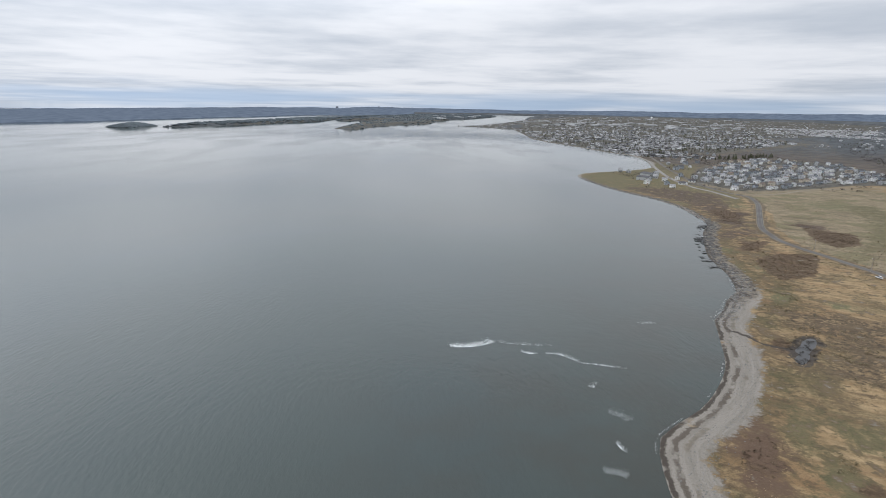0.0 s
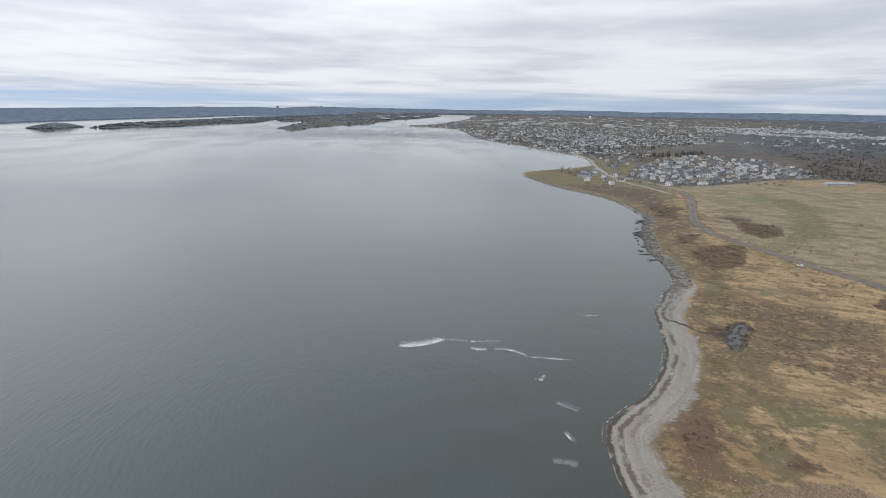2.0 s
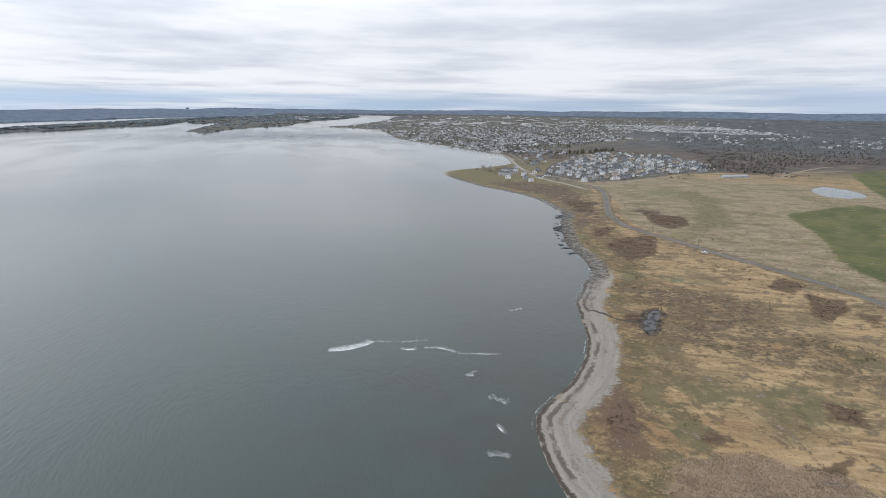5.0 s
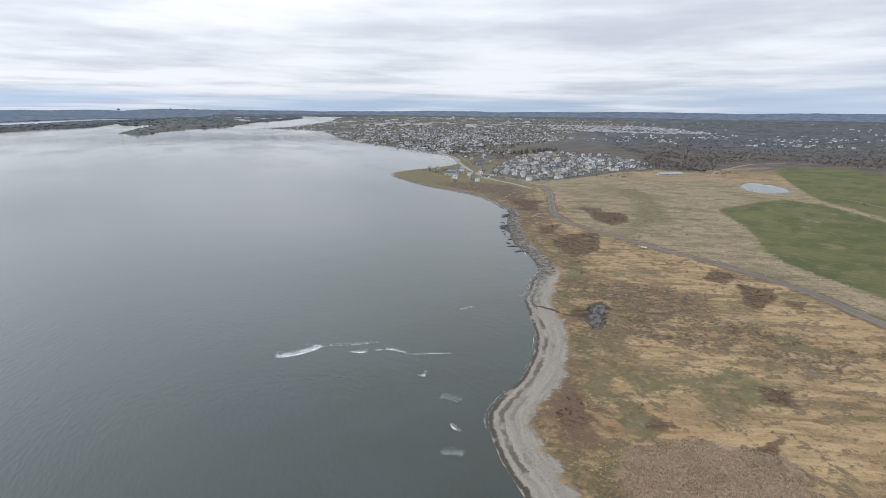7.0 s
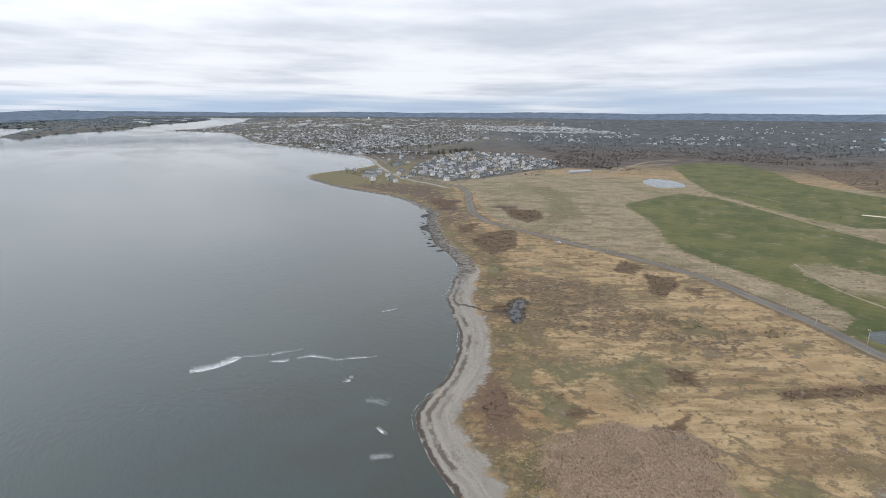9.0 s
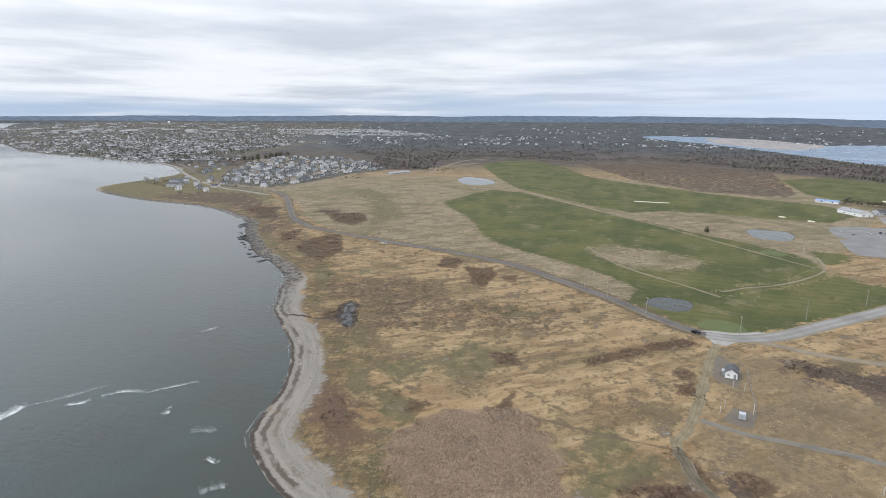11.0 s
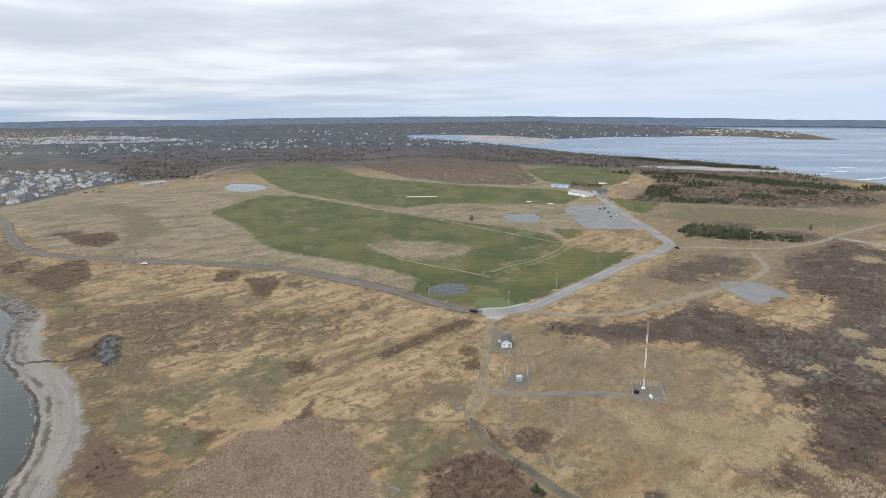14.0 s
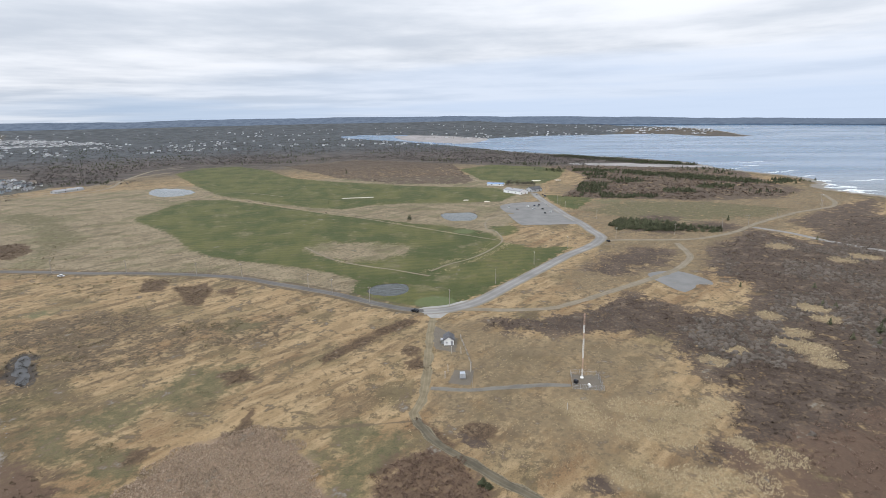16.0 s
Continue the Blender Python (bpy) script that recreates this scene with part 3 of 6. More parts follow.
    mown = mix(maths("MULTIPLY", steps(n9, 0.45, 0.7), 0.5), mown, (0.15, 0.142, 0.062))
    mown = mix(maths("MULTIPLY", steps(n5, 0.5, 0.62), 0.35), mown, (0.048, 0.062, 0.025))
    mown = mix(maths("MULTIPLY", steps(n05, 0.45, 0.65), 0.25), mown, (0.05, 0.065, 0.026))
    bands = add("ShaderNodeTexWave", wave_type="BANDS", bands_direction="X")
    bands.inputs["Scale"].default_value, bands.inputs["Distortion"].default_value, bands.inputs["Detail"].default_value = 0.035, 3.0, 2.0
    turned = add("ShaderNodeMapping", vector_type="TEXTURE")
    turned.inputs["Rotation"].default_value = (0, 0, radians(25))
    join(where, turned.inputs[0])
    join(turned.outputs[0], bands.inputs[0])
    mown = mix(maths("MULTIPLY", steps(bands.outputs[1], 0.3, 0.7), 0.25), mown, (0.05, 0.063, 0.024))
    col = mix(maths("MULTIPLY", mask("mown", 3.5, 0.95), maths("SUBTRACT", 1.0, maths("MULTIPLY", steps(n20, 0.54, 0.68), 0.45))), col, mown)
    col = mix(maths("MULTIPLY", mask("putting", 9.0, 0.1), 0.7), col, (0.124, 0.162, 0.077))
    col = mix(maths("MULTIPLY", mask("verge", 2.0, 1.0), 0.7), col, mix(grain, (0.05, 0.043, 0.032), (0.13, 0.107, 0.075)))
    col = mix(maths("MULTIPLY", mask("path", 4.0, 0.8), 0.8), col, mix(grain, (0.16, 0.135, 0.095), (0.28, 0.24, 0.18)))
    col = mix(maths("MULTIPLY", mask("pad", 5.0, 0.5), 0.85), col, mix(grain, (0.105, 0.1, 0.09), (0.2, 0.188, 0.168)))
    inland = add("ShaderNodeAttribute", attribute_name="inland").outputs["Fac"]
    split = add("ShaderNodeSeparateXYZ")
    join(where, split.inputs[0])
    strand = add("ShaderNodeCombineXYZ")
    warped = maths("ADD", inland, maths("MULTIPLY", maths("SUBTRACT", n9, 0.5), 5.0))
    join(maths("MULTIPLY", warped, 0.5), strand.inputs[0])
    join(maths("MULTIPLY", split.outputs[1], 0.03), strand.inputs[1])
    lines = noise_of(strand.outputs[0], 1.0, 5, 0.65)
    shingle = mix(steps(lines, 0.33, 0.67), (0.225, 0.217, 0.2), (0.3, 0.291, 0.27))
    shingle = mix(maths("MULTIPLY", steps(n015, 0.48, 0.64), 0.4), shingle, (0.12, 0.116, 0.108))
    shingle = mix(maths("MULTIPLY", steps(n05, 0.55, 0.7), 0.3), shingle, (0.38, 0.37, 0.345))
    tide = maths("ADD", inland, maths("ADD", maths("MULTIPLY", maths("SUBTRACT", n5, 0.5), 4.6), maths("MULTIPLY", maths("SUBTRACT", n05, 0.5), 1.6)))

    def tide_line(at, half, patch):
        band = maths("SUBTRACT", 1.0, maths("DIVIDE", maths("ABSOLUTE", maths("SUBTRACT", tide, at)), half), clamp=True)
        return maths("MULTIPLY", maths("MULTIPLY", maths("MULTIPLY", band, 2.5, clamp=True), patch), add("ShaderNodeAttribute", attribute_name="strand").outputs["Fac"])

    shingle = mix(maths("MULTIPLY", tide_line(8.5, 1.2, steps(n20, 0.52, 0.6)), 0.55), shingle, (0.135, 0.115, 0.085))
    shingle = mix(maths("MULTIPLY", tide_line(4.8, 1.2, steps(n20, 0.4, 0.52)), 0.8), shingle, (0.075, 0.062, 0.05))
    shingle = mix(maths("MULTIPLY", tide_line(1.0, 1.2, steps(n9, 0.3, 0.42)), 0.95), shingle, mix(grain, (0.03, 0.026, 0.023), (0.085, 0.073, 0.062)))
    col = mix(mask("beach", 3.0, 1.0), col, shingle)
    col = mix(mask("flats", 4.0, 0.5), col, mix(steps(n40, 0.35, 0.65), (0.25, 0.25, 0.262), (0.37, 0.37, 0.385)))
    ledge = mix(steps(n5, 0.42, 0.58), (0.06, 0.055, 0.05), (0.23, 0.21, 0.18))
    ledge = mix(maths("MULTIPLY", steps(n05, 0.5, 0.62), 0.5), ledge, (0.045, 0.042, 0.038))
    col = mix(mask("ledge", 4.0, 0.8), col, ledge)
    # wrack and muddy margins, and bank shade painted on the pond rims
    col = mix(mask("wrack_rim_shade", 4.0, 0.6), col, mix(grain, (0.034, 0.03, 0.027), (0.095, 0.084, 0.074)))
    warm = add("ShaderNodeMix", data_type="RGBA", blend_type="MULTIPLY")
    warm.inputs[0].default_value, warm.inputs[7].default_value = 1.0, (0.755, 0.704, 0.65, 1)
    join(col, warm.inputs[6])
    join(warm.outputs[2], b.inputs["Base Color"])
    n = add("ShaderNodeBump")
    n.inputs["Strength"].default_value, n.inputs["Distance"].default_value = 0.9, 0.6
    join(maths("ADD", maths("MULTIPLY", n2, 0.6), maths("MULTIPLY", n05, 0.3)), n.inputs["Height"])
    join(n.outputs[0], b.inputs["Normal"])
    return m


def water_material(name, body, rough, wave, ripple, offshore=None):
    """Water over a murky body; offshore: the body's colour in the clearer ocean to the east."""
    m, b, tree = material(name, rough)
    b.inputs["IOR"].default_value, b.inputs["Specular IOR Level"].default_value = 1.33, 0.5
    add, join, maths, mix, noise_of, steps = node_tools(tree)
    where = add("ShaderNodeNewGeometry").outputs["Position"]
    turn = add("ShaderNodeMapping")
    turn.inputs["Scale"].default_value, turn.inputs["Rotation"].default_value = (1.0, 0.35, 1.0), (0, 0, radians(25))
    join(where, turn.inputs[0])
    broad = noise_of(turn.outputs[0], 1 / 160, 4)
    swell = noise_of(turn.outputs[0], 1 / 4.5, 5, 0.65)
    chop = noise_of(turn.outputs[0], 1 / 1.3, 3, 0.6)
    col = mix(steps(broad, 0.3, 0.7), body, (body[0] * 1.35, body[1] * 1.12, body[2] * 0.94))
    if offshore:
        split = add("ShaderNodeSeparateXYZ")
        join(where, split.inputs[0])
        col = mix(steps(split.outputs[0], 600.0, 1300.0), col, offshore)
    if offshore:
        shoal = add("ShaderNodeAttribute", attribute_name="shallow").outputs["Fac"]
        patch = maths("MULTIPLY", shoal, maths("ADD", 0.2, maths("MULTIPLY", steps(noise_of(where, 1 / 38, 4), 0.35, 0.65), 0.5)), clamp=True)
        col = mix(patch, col, (0.024, 0.024, 0.017))
    join(col, b.inputs["Base Color"])
    gloss = maths("ADD", rough - 0.05, maths("MULTIPLY", steps(broad, 0.35, 0.65), 0.12))
    if offshore:
        # wind-roughened ocean to the east
        open_sea = steps(split.outputs[0], 600.0, 1300.0)
        gloss = maths("ADD", gloss, maths("MULTIPLY", open_sea, 0.15))
        join(maths("SUBTRACT", 0.5, maths("MULTIPLY", open_sea, 0.08)), b.inputs["Specular IOR Level"])
    join(gloss, b.inputs["Roughness"])
    n = add("ShaderNodeBump")
    n.inputs["Distance"].default_value = wave
    reach = add("ShaderNodeVectorMath", operation="LENGTH")
    join(where, reach.inputs[0])
    join(maths("MULTIPLY", ripple, maths("SUBTRACT", 1.0, maths("MULTIPLY", steps(reach.outputs["Value"], 150.0, 900.0), 0.7))), n.inputs["Strength"])
    join(maths("ADD", maths("MULTIPLY", swell, 0.5), maths("MULTIPLY", chop, 0.5)), n.inputs["Height"])
    join(n.outputs[0], b.inputs["Normal"])
    return m


SEA_WATER = water_material("sea_water", (0.02, 0.034, 0.033), 0.07, 0.8, 0.42, (0.035, 0.095, 0.17))
POND_WATER = water_material("pond_water", (0.03, 0.033, 0.036), 0.3, 0.1, 0.15)


# ---- mesh helpers ----
def part(name, bm, mat, parent=None, label=""):
    """Links a bmesh as one mesh object, under a parent if given."""
    me = bpy.data.meshes.new(name)
    bm.to_mesh(me)
    bm.free()
    me.materials.append(mat)
    ob = new(name, me)
    if parent is not None:
        ob.parent = parent
    return tagged(ob, label) if label else ob


def raw_mesh(name, verts, faces, mats, which=None):
    """A mesh object from numpy arrays of points and equal-sided faces."""
    verts, faces = np.ascontiguousarray(verts, np.float32), np.ascontiguousarray(faces, np.int32)
    me = bpy.data.meshes.new(name)
    me.vertices.add(len(verts))
    me.vertices.foreach_set("co", verts.ravel())
    me.loops.add(faces.size)
    me.loops.foreach_set("vertex_index", faces.ravel())
    me.polygons.add(len(faces))
    me.polygons.foreach_set("loop_start", np.arange(len(faces), dtype=np.int32) * faces.shape[1])
    if which is not None:
        me.polygons.foreach_set("material_index", np.ascontiguousarray(which, np.int32))
    me.update(calc_edges=True)
    for m in mats:
        me.materials.append(m)
    return new(name, me)


def box(bm, x0, x1, y0, y1, z0, z1):
    v = [bm.verts.new(p) for p in ((x0, y0, z0), (x1, y0, z0), (x1, y1, z0), (x0, y1, z0), (x0, y0, z1), (x1, y0, z1), (x1, y1, z1), (x0, y1, z1))]
    for f in ((3, 2, 1, 0), (4, 5, 6, 7), (0, 1, 5, 4), (1, 2, 6, 5), (2, 3, 7, 6), (3, 0, 4, 7)):
        bm.faces.new([v[i] for i in f])
    return v


def tube(bm, a, b, r0, r1, n=8):
    """A tapered round bar from a to b."""
    a, b = Vector(a), Vector(b)
    turn = (b - a).to_track_quat("Z", "Y")
    ring = [[bm.verts.new(c + turn @ Vector((r * math.cos(i * math.tau / n), r * math.sin(i * math.tau / n), 0))) for i in range(n)] for c, r in ((a, r0), (b, r1))]
    for i in range(n):
        bm.faces.new((ring[0][i], ring[0][(i + 1) % n], ring[1][(i + 1) % n], ring[1][i]))
    bm.faces.new(ring[0][::-1])
    bm.faces.new(ring[1])


def thing(name, label, category, group="", kind=""):
    return tagged(new(name), label, category, group, kind)


def wheel_grid(azimuths, reach):
    """Plan points on rings round the flight, and the quads between them; the rings close."""
    a, r = np.meshgrid(azimuths, reach)
    pts = np.column_stack(((-np.sin(a) * r).ravel(), (np.cos(a) * r).ravel()))
    n, k = len(azimuths), len(reach)
    i = np.arange(n * (k - 1))
    j = (i // n) * n + (i % n + 1) % n
    return pts, np.column_stack((i, j, j + n, i + n))[:, ::-1]


# ---- ground: one sheet to the horizon, finest where the flight looks ----
AZ = np.concatenate((np.radians(np.arange(46, -122, -0.25)), np.radians(np.arange(-122, -314, -4.0))))
DIP = np.linspace(math.atan(EYE_H / 0.3) ** 0.6, math.atan(EYE_H / 19000.0) ** 0.6, 520) ** (1 / 0.6)
REACH = EYE_H / np.tan(DIP)
G, QUADS = wheel_grid(AZ, REACH)
LAND = land_by(G)
FAR = np.hypot(G[:, 0], G[:, 1])
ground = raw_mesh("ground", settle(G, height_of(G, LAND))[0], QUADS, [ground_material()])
ground.data.polygons.foreach_set("use_smooth", np.ones(len(QUADS), bool))
tagged(ground, "coastal plain of dry straw-coloured grass, heath, fairways and shingle", "ground", kind="structure")


def lay(name, values):
    ground.data.attributes.new(name, "FLOAT", "POINT").data.foreach_set("value", np.ascontiguousarray(values, np.float32))


def blob_mask(blobs):
    out = np.zeros(len(G))
    for x, y, r in blobs:
        out = np.maximum(out, smooth(-np.hypot(G[:, 0] - x, G[:, 1] - y), -1.7 * r, -0.2 * r))
    return out


MAIN_ROAD = [(287, 89), (289, 106), (296, 128), (305, 151), (313, 179), (320, 206), (328, 243), (329, 284), (324, 327), (317, 367), (313, 403), (309, 435), (305, 461), (304, 490), (309, 512), (319, 547), (352, 611), (395, 692), (413, 736), (420, 767), (408, 817), (413, 917), (433, 1019), (458, 1142), (518, 1390), (572, 1644)]
CART_PATHS = [[(424, 241), (399, 211), (382, 184), (370, 145), (364, 126), (358, 109)], [(370, 112), (391, 104), (411, 91), (448, 80), (481, 77), (519, 89), (530, 100), (575, 108), (615, 97)],
              [(710, 542), (671, 465), (637, 399), (586, 292), (568, 247), (541, 197), (520, 157), (501, 122), (482, 83)], [(729, 577), (754, 525), (722, 437)]]
REED_LINES = [[(710, 546), (673, 467), (640, 401), (588, 295), (570, 249), (544, 199), (522, 159), (503, 124), (508, 103)], [(367, 117), (391, 110), (412, 98), (444, 86), (471, 83)], [(374, 102), (401, 89), (441, 75), (471, 70)], [(399, 211), (382, 184), (372, 153)]]
HAZEL = near_line(G, [(406, 947), (432, 817), (522, 831), (683, 905), (733, 843), (886, 896), (1061, 917)])
estate = smooth(inside_by(G, ESTATE), -40, 5)
town = smooth(inside_by(G, TOWN), -60, 60)
wood = np.maximum(smooth(inside_by(G, FOREST), -12, 12), smooth(FAR, 2600, 3200) * (1 - 0.8 * town))
wood = np.maximum(wood, 0.62 * smooth(FAR, 1250, 1400) * smooth(G[:, 0], 440, 520) * (1 - town) * (1 - estate))
for isle in ISLES:
    wood = np.maximum(wood, 1.3 * smooth(inside_by(G, isle), -90, -20))
HEADLAND = [(3260, -100), (3150, -380), (2770, -500), (2700, -640), (2790, -710), (3020, -700), (3980, -745), (4800, -570), (4300, -200)]
wood *= 1 - smooth(inside_by(G, BROWN_FIELD), -10, 10)
wood *= 1 - 0.6 * smooth(inside_by(G, HEADLAND), -30, 30)
moor = wood * smooth(-G[:, 1], -125, -95) * smooth(-G[:, 0], -1280, -1220)
wood -= 0.85 * moor
mown = np.max([smooth(inside_by(G, f), -8, 8) for f in FAIRWAYS], axis=0) * (1 - 0.85 * smooth(inside_by(G, ROUGH_ISLAND), -14, 14))
south_beach = smooth(-G[:, 1], -370, -325)
east_beach = smooth(G[:, 0], 780, 830) * smooth(-FAR, -1400, -1300)
lay("beach", smooth(-LAND, -21, -10) * south_beach + smooth(-LAND, -7, -3) * (1 - south_beach) * (FAR < 2300) + 0.8 * smooth(-LAND, -16, -10) * east_beach)
lay("inland", np.clip(LAND, -20, 60))
lay("strand", south_beach * smooth(-FAR, -700, -500))
lay("flats", np.maximum(smooth(inside_by(G, TIDE_FLATS), -25, 10), smooth(inside_by(G, LAGOON), -6, 6)))
lay("ledge", smooth(-LAND, -16, -9) * smooth(G[:, 1], 300, 340) * smooth(-G[:, 1], -600, -560) * smooth(-G[:, 0], -500, -400))
# the first term darkens the pond rims: bank shade put into the colour
lay("wrack_rim_shade", 0.75 * np.max([smooth(inside_by(G, q), -3.6, -1.2) for q in PONDS[:2]], axis=0) + 0.9 * np.maximum(smooth(-near_line(G, CREEK), -2.0, -0.6), 0.72 * smooth(inside_by(G, MARSH), -5.5, -1.5)) + smooth(LAND, -0.8, 0.1) * smooth(-LAND, -1.9, -0.9) * smooth(-FAR, -700, -500) * (1 - south_beach))
PADS = [[(268, 81), (251.8, 64.1), (235.7, 61.6), (237, 71.9), (253, 78)], [(217, 57.6), (217.6, 49), (204.5, 47.5), (204, 57.2)], [(223.2, 8), (224.9, -3.5), (210.8, -6.1), (210.2, 6.4)]]
lay("pad", np.max([smooth(inside_by(G, q), -2.5, 2.5) for q in PADS], axis=0))
lay("mown", mown)
lay("putting", blob_mask([(303, 90, 13), (514, 119, 11)]))
EAST_HEATH = [(616, -190), (670, -229), (743, -286), (809, -350), (503, -222), (525, -205), (560, -193)]
NORTH_HEATH = [(585, 1476), (762, 1583), (1335, 2084), (1305, 1695), (1052, 1380), (924, 1476)]
COAST_HEATH = [(227, 485), (289, 545), (305, 684), (267, 843), (337, 845), (389, 776), (336, 625), (294, 505)]
lay("heath", np.maximum(np.maximum(smooth(inside_by(G, HEATH), -16, 16), 0.72 * np.maximum(smooth(inside_by(G, NORTH_HEATH), -30, 30), smooth(inside_by(G, COAST_HEATH), -15, 15))), np.maximum(np.maximum(blob_mask(BLOBS), np.maximum(0.75 * moor, 0.85 * smooth(inside_by(G, EAST_HEATH), -14, 14))), np.maximum(0.66 * smooth(inside_by(G, BROWN_FIELD), -10, 10), 0.6 * smooth(inside_by(G, HEADLAND), -30, 30)))))
scrub = np.max([smooth(inside_by(G, q), -4, 2.5) for q in SCRUB], axis=0)
# pond rims in the scrub colour: brown bank with its shade painted in
rim = np.max([smooth(inside_by(G, q), -4.0, -1.0) for q in PONDS[:2]], axis=0)
lay("scrub", np.maximum(scrub, 0.9 * rim))
lay("wet", 0.8 * np.maximum(smooth(inside_by(G, WET), -10, 14), 0.75 * smooth(inside_by(G, SEDGE), -10, 10)))
lay("olive", 0.75 * np.max([smooth(inside_by(G, q), -9, 9) * (1.25 if len(q) > 6 else 1.0) for q in OLIVE], axis=0))
lay("coastal", 0.7 * smooth(-LAND / (1 + smooth(G[:, 1], 400, 800)), -70, -25) * smooth(-FAR, -1700, -1400))
DULL = [(270, 85), (224.7, 64), (179.4, 61.5), (158.8, 35.2), (162.8, -6.4), (212.1, -34), (259, -35.7), (273, -0), (263.9, 31.4), (285, 54)]
DULL_EAST = [(330, 3), (345, 22), (400, 12), (465, -10), (497, -14), (545, 0), (640, 30), (740, 20), (830, 60), (910, 60), (900, -20), (800, -60), (850, -180), (930, -290), (800, -330), (640, -220), (500, -140), (420, -90), (380, -40)]
lay("dull", np.maximum(0.8 * smooth(inside_by(G, DULL), -14, 14), 0.85 * smooth(inside_by(G, DULL_EAST), -16, 16)))
# grows with distance only; drives the painted haze of the far woods
lay("far_haze", smooth(FAR, 1500, 2400))
lay("remote", smooth(FAR, 1080, 1400))
FOOTWAYS = [[(590, 664), (583, 653), (552, 604), (534, 569), (520, 540)], [(154.5, 116.5), (162.4, 88.7), (172.3, 62.8)], [(220.8, 73.5), (229, 108), (248, 148), (267, 190)], [(257, 164), (276, 148), (291, 142)], [(310, 356), (342, 400), (374, 422)]]
lay("trod", np.max([(1.0 if k == 1 else 0.58) * smooth(-near_line(G, c), -1.6, -0.3) for k, c in enumerate(FOOTWAYS)] + [0.8 * smooth(-near_line(G, MAIN_ROAD), -9.0, -4.0)], axis=0))
lay("verge", 0.75 * smooth(-np.abs(near_line(G, MAIN_ROAD) - 6.2), -2.4, -0.6))
lay("pale", np.maximum(blob_mask(PALE), 0.72 * np.max([smooth(-near_line(G, q), -4.2, -1.4) for q in REED_LINES], axis=0)))
lay("reeds", smooth(inside_by(G, REEDS), -7, 6))
lay("bog", np.maximum(0.85 * smooth(inside_by(G, RED_HEATH), -10, 12), np.maximum(smooth(inside_by(G, RED_BOG), -5, 5), 0.8 * blob_mask([(105.7, 167.9, 13), (111.8, 179.6, 9), (99.6, 148.6, 9), (172.9, -47, 9), (160.5, -63.1, 8), (181.2, -73.9, 9), (195.7, -95.8, 10)]))))
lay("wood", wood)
coast_strip = smooth(G[:, 1], 1400, 1600) * smooth(-LAND, -260, -150) * smooth(LAND, 0, 6) * smooth(-FAR, -6500, -5500) * (np.abs(G[:, 0]) < 1200)
lay("lots", np.maximum(np.maximum(1.4 * estate, 1.3 * town), 1.1 * coast_strip))
lay("green", 0.62 * blob_mask(GREENS))
lay("meadow", smooth(G[:, 0] - np.interp(G[:, 1], [83, 114, 175, 237, 301, 409, 476, 545, 625, 786], [291, 293, 308, 323, 321, 313, 306, 326, 368, 410]), 2, 12) * smooth(G[:, 1], 60, 100) * smooth(-FAR, -1150, -1000))
lay("path", 0.75 * smooth(-HAZEL, -16, -4))

# ---- sea and ponds ----
SEA_AZ = np.radians(np.arange(180, -180, -1.0))
S, SQ = wheel_grid(SEA_AZ, EYE_H / np.tan(np.linspace(math.atan(EYE_H / 0.01) ** 0.6, math.atan(EYE_H / 23000) ** 0.6, 190) ** (1 / 0.6)))
sea = raw_mesh("sea", settle(S, SEA_LEVEL - curve_drop(S))[0], SQ, [SEA_WATER])
sea.data.attributes.new("shallow", "FLOAT", "POINT").data.foreach_set("value", np.ascontiguousarray(smooth(land_by(S), -170, -8) * (np.hypot(S[:, 0], S[:, 1]) < 900), np.float32))
tagged(sea, "calm grey-green sea under an overcast sky", "water", kind="structure")


def outline_plate(name, poly, z, mat, label, category, kind, rim=0.0):
    """A flat plate with a soft outline through plan points."""
    loop = closed_curve(poly) if len(poly) < 24 else poly
    mid = Vector((sum(p[0] for p in loop) / len(loop), sum(p[1] for p in loop) / len(loop)))
    bm = bmesh.new()
    top = [bm.verts.new((*(mid + (Vector(p) - mid) * (1 + rim)), z)) for p in loop]
    low = [bm.verts.new((v.co.x, v.co.y, z - 0.3)) for v in top]
    bm.faces.new(top)
    for i in range(len(top)):
        j = (i + 1) % len(top)
        bm.faces.new((top[i], low[i], low[j], top[j]))
    bmesh.ops.recalc_face_normals(bm, faces=bm.faces)
    return tagged(part(name, bm, mat), label, category, kind=kind)


for poly in PONDS:
    outline_plate("pond", poly, -0.75, POND_WATER, "small still pond ringed by rough grass", "pond", "structure", 0.06)
outline_plate("marsh_pool", MARSH, -0.22, POND_WATER, "shallow dark marsh pool winding through reeds", "pond", "structure", 0.0)



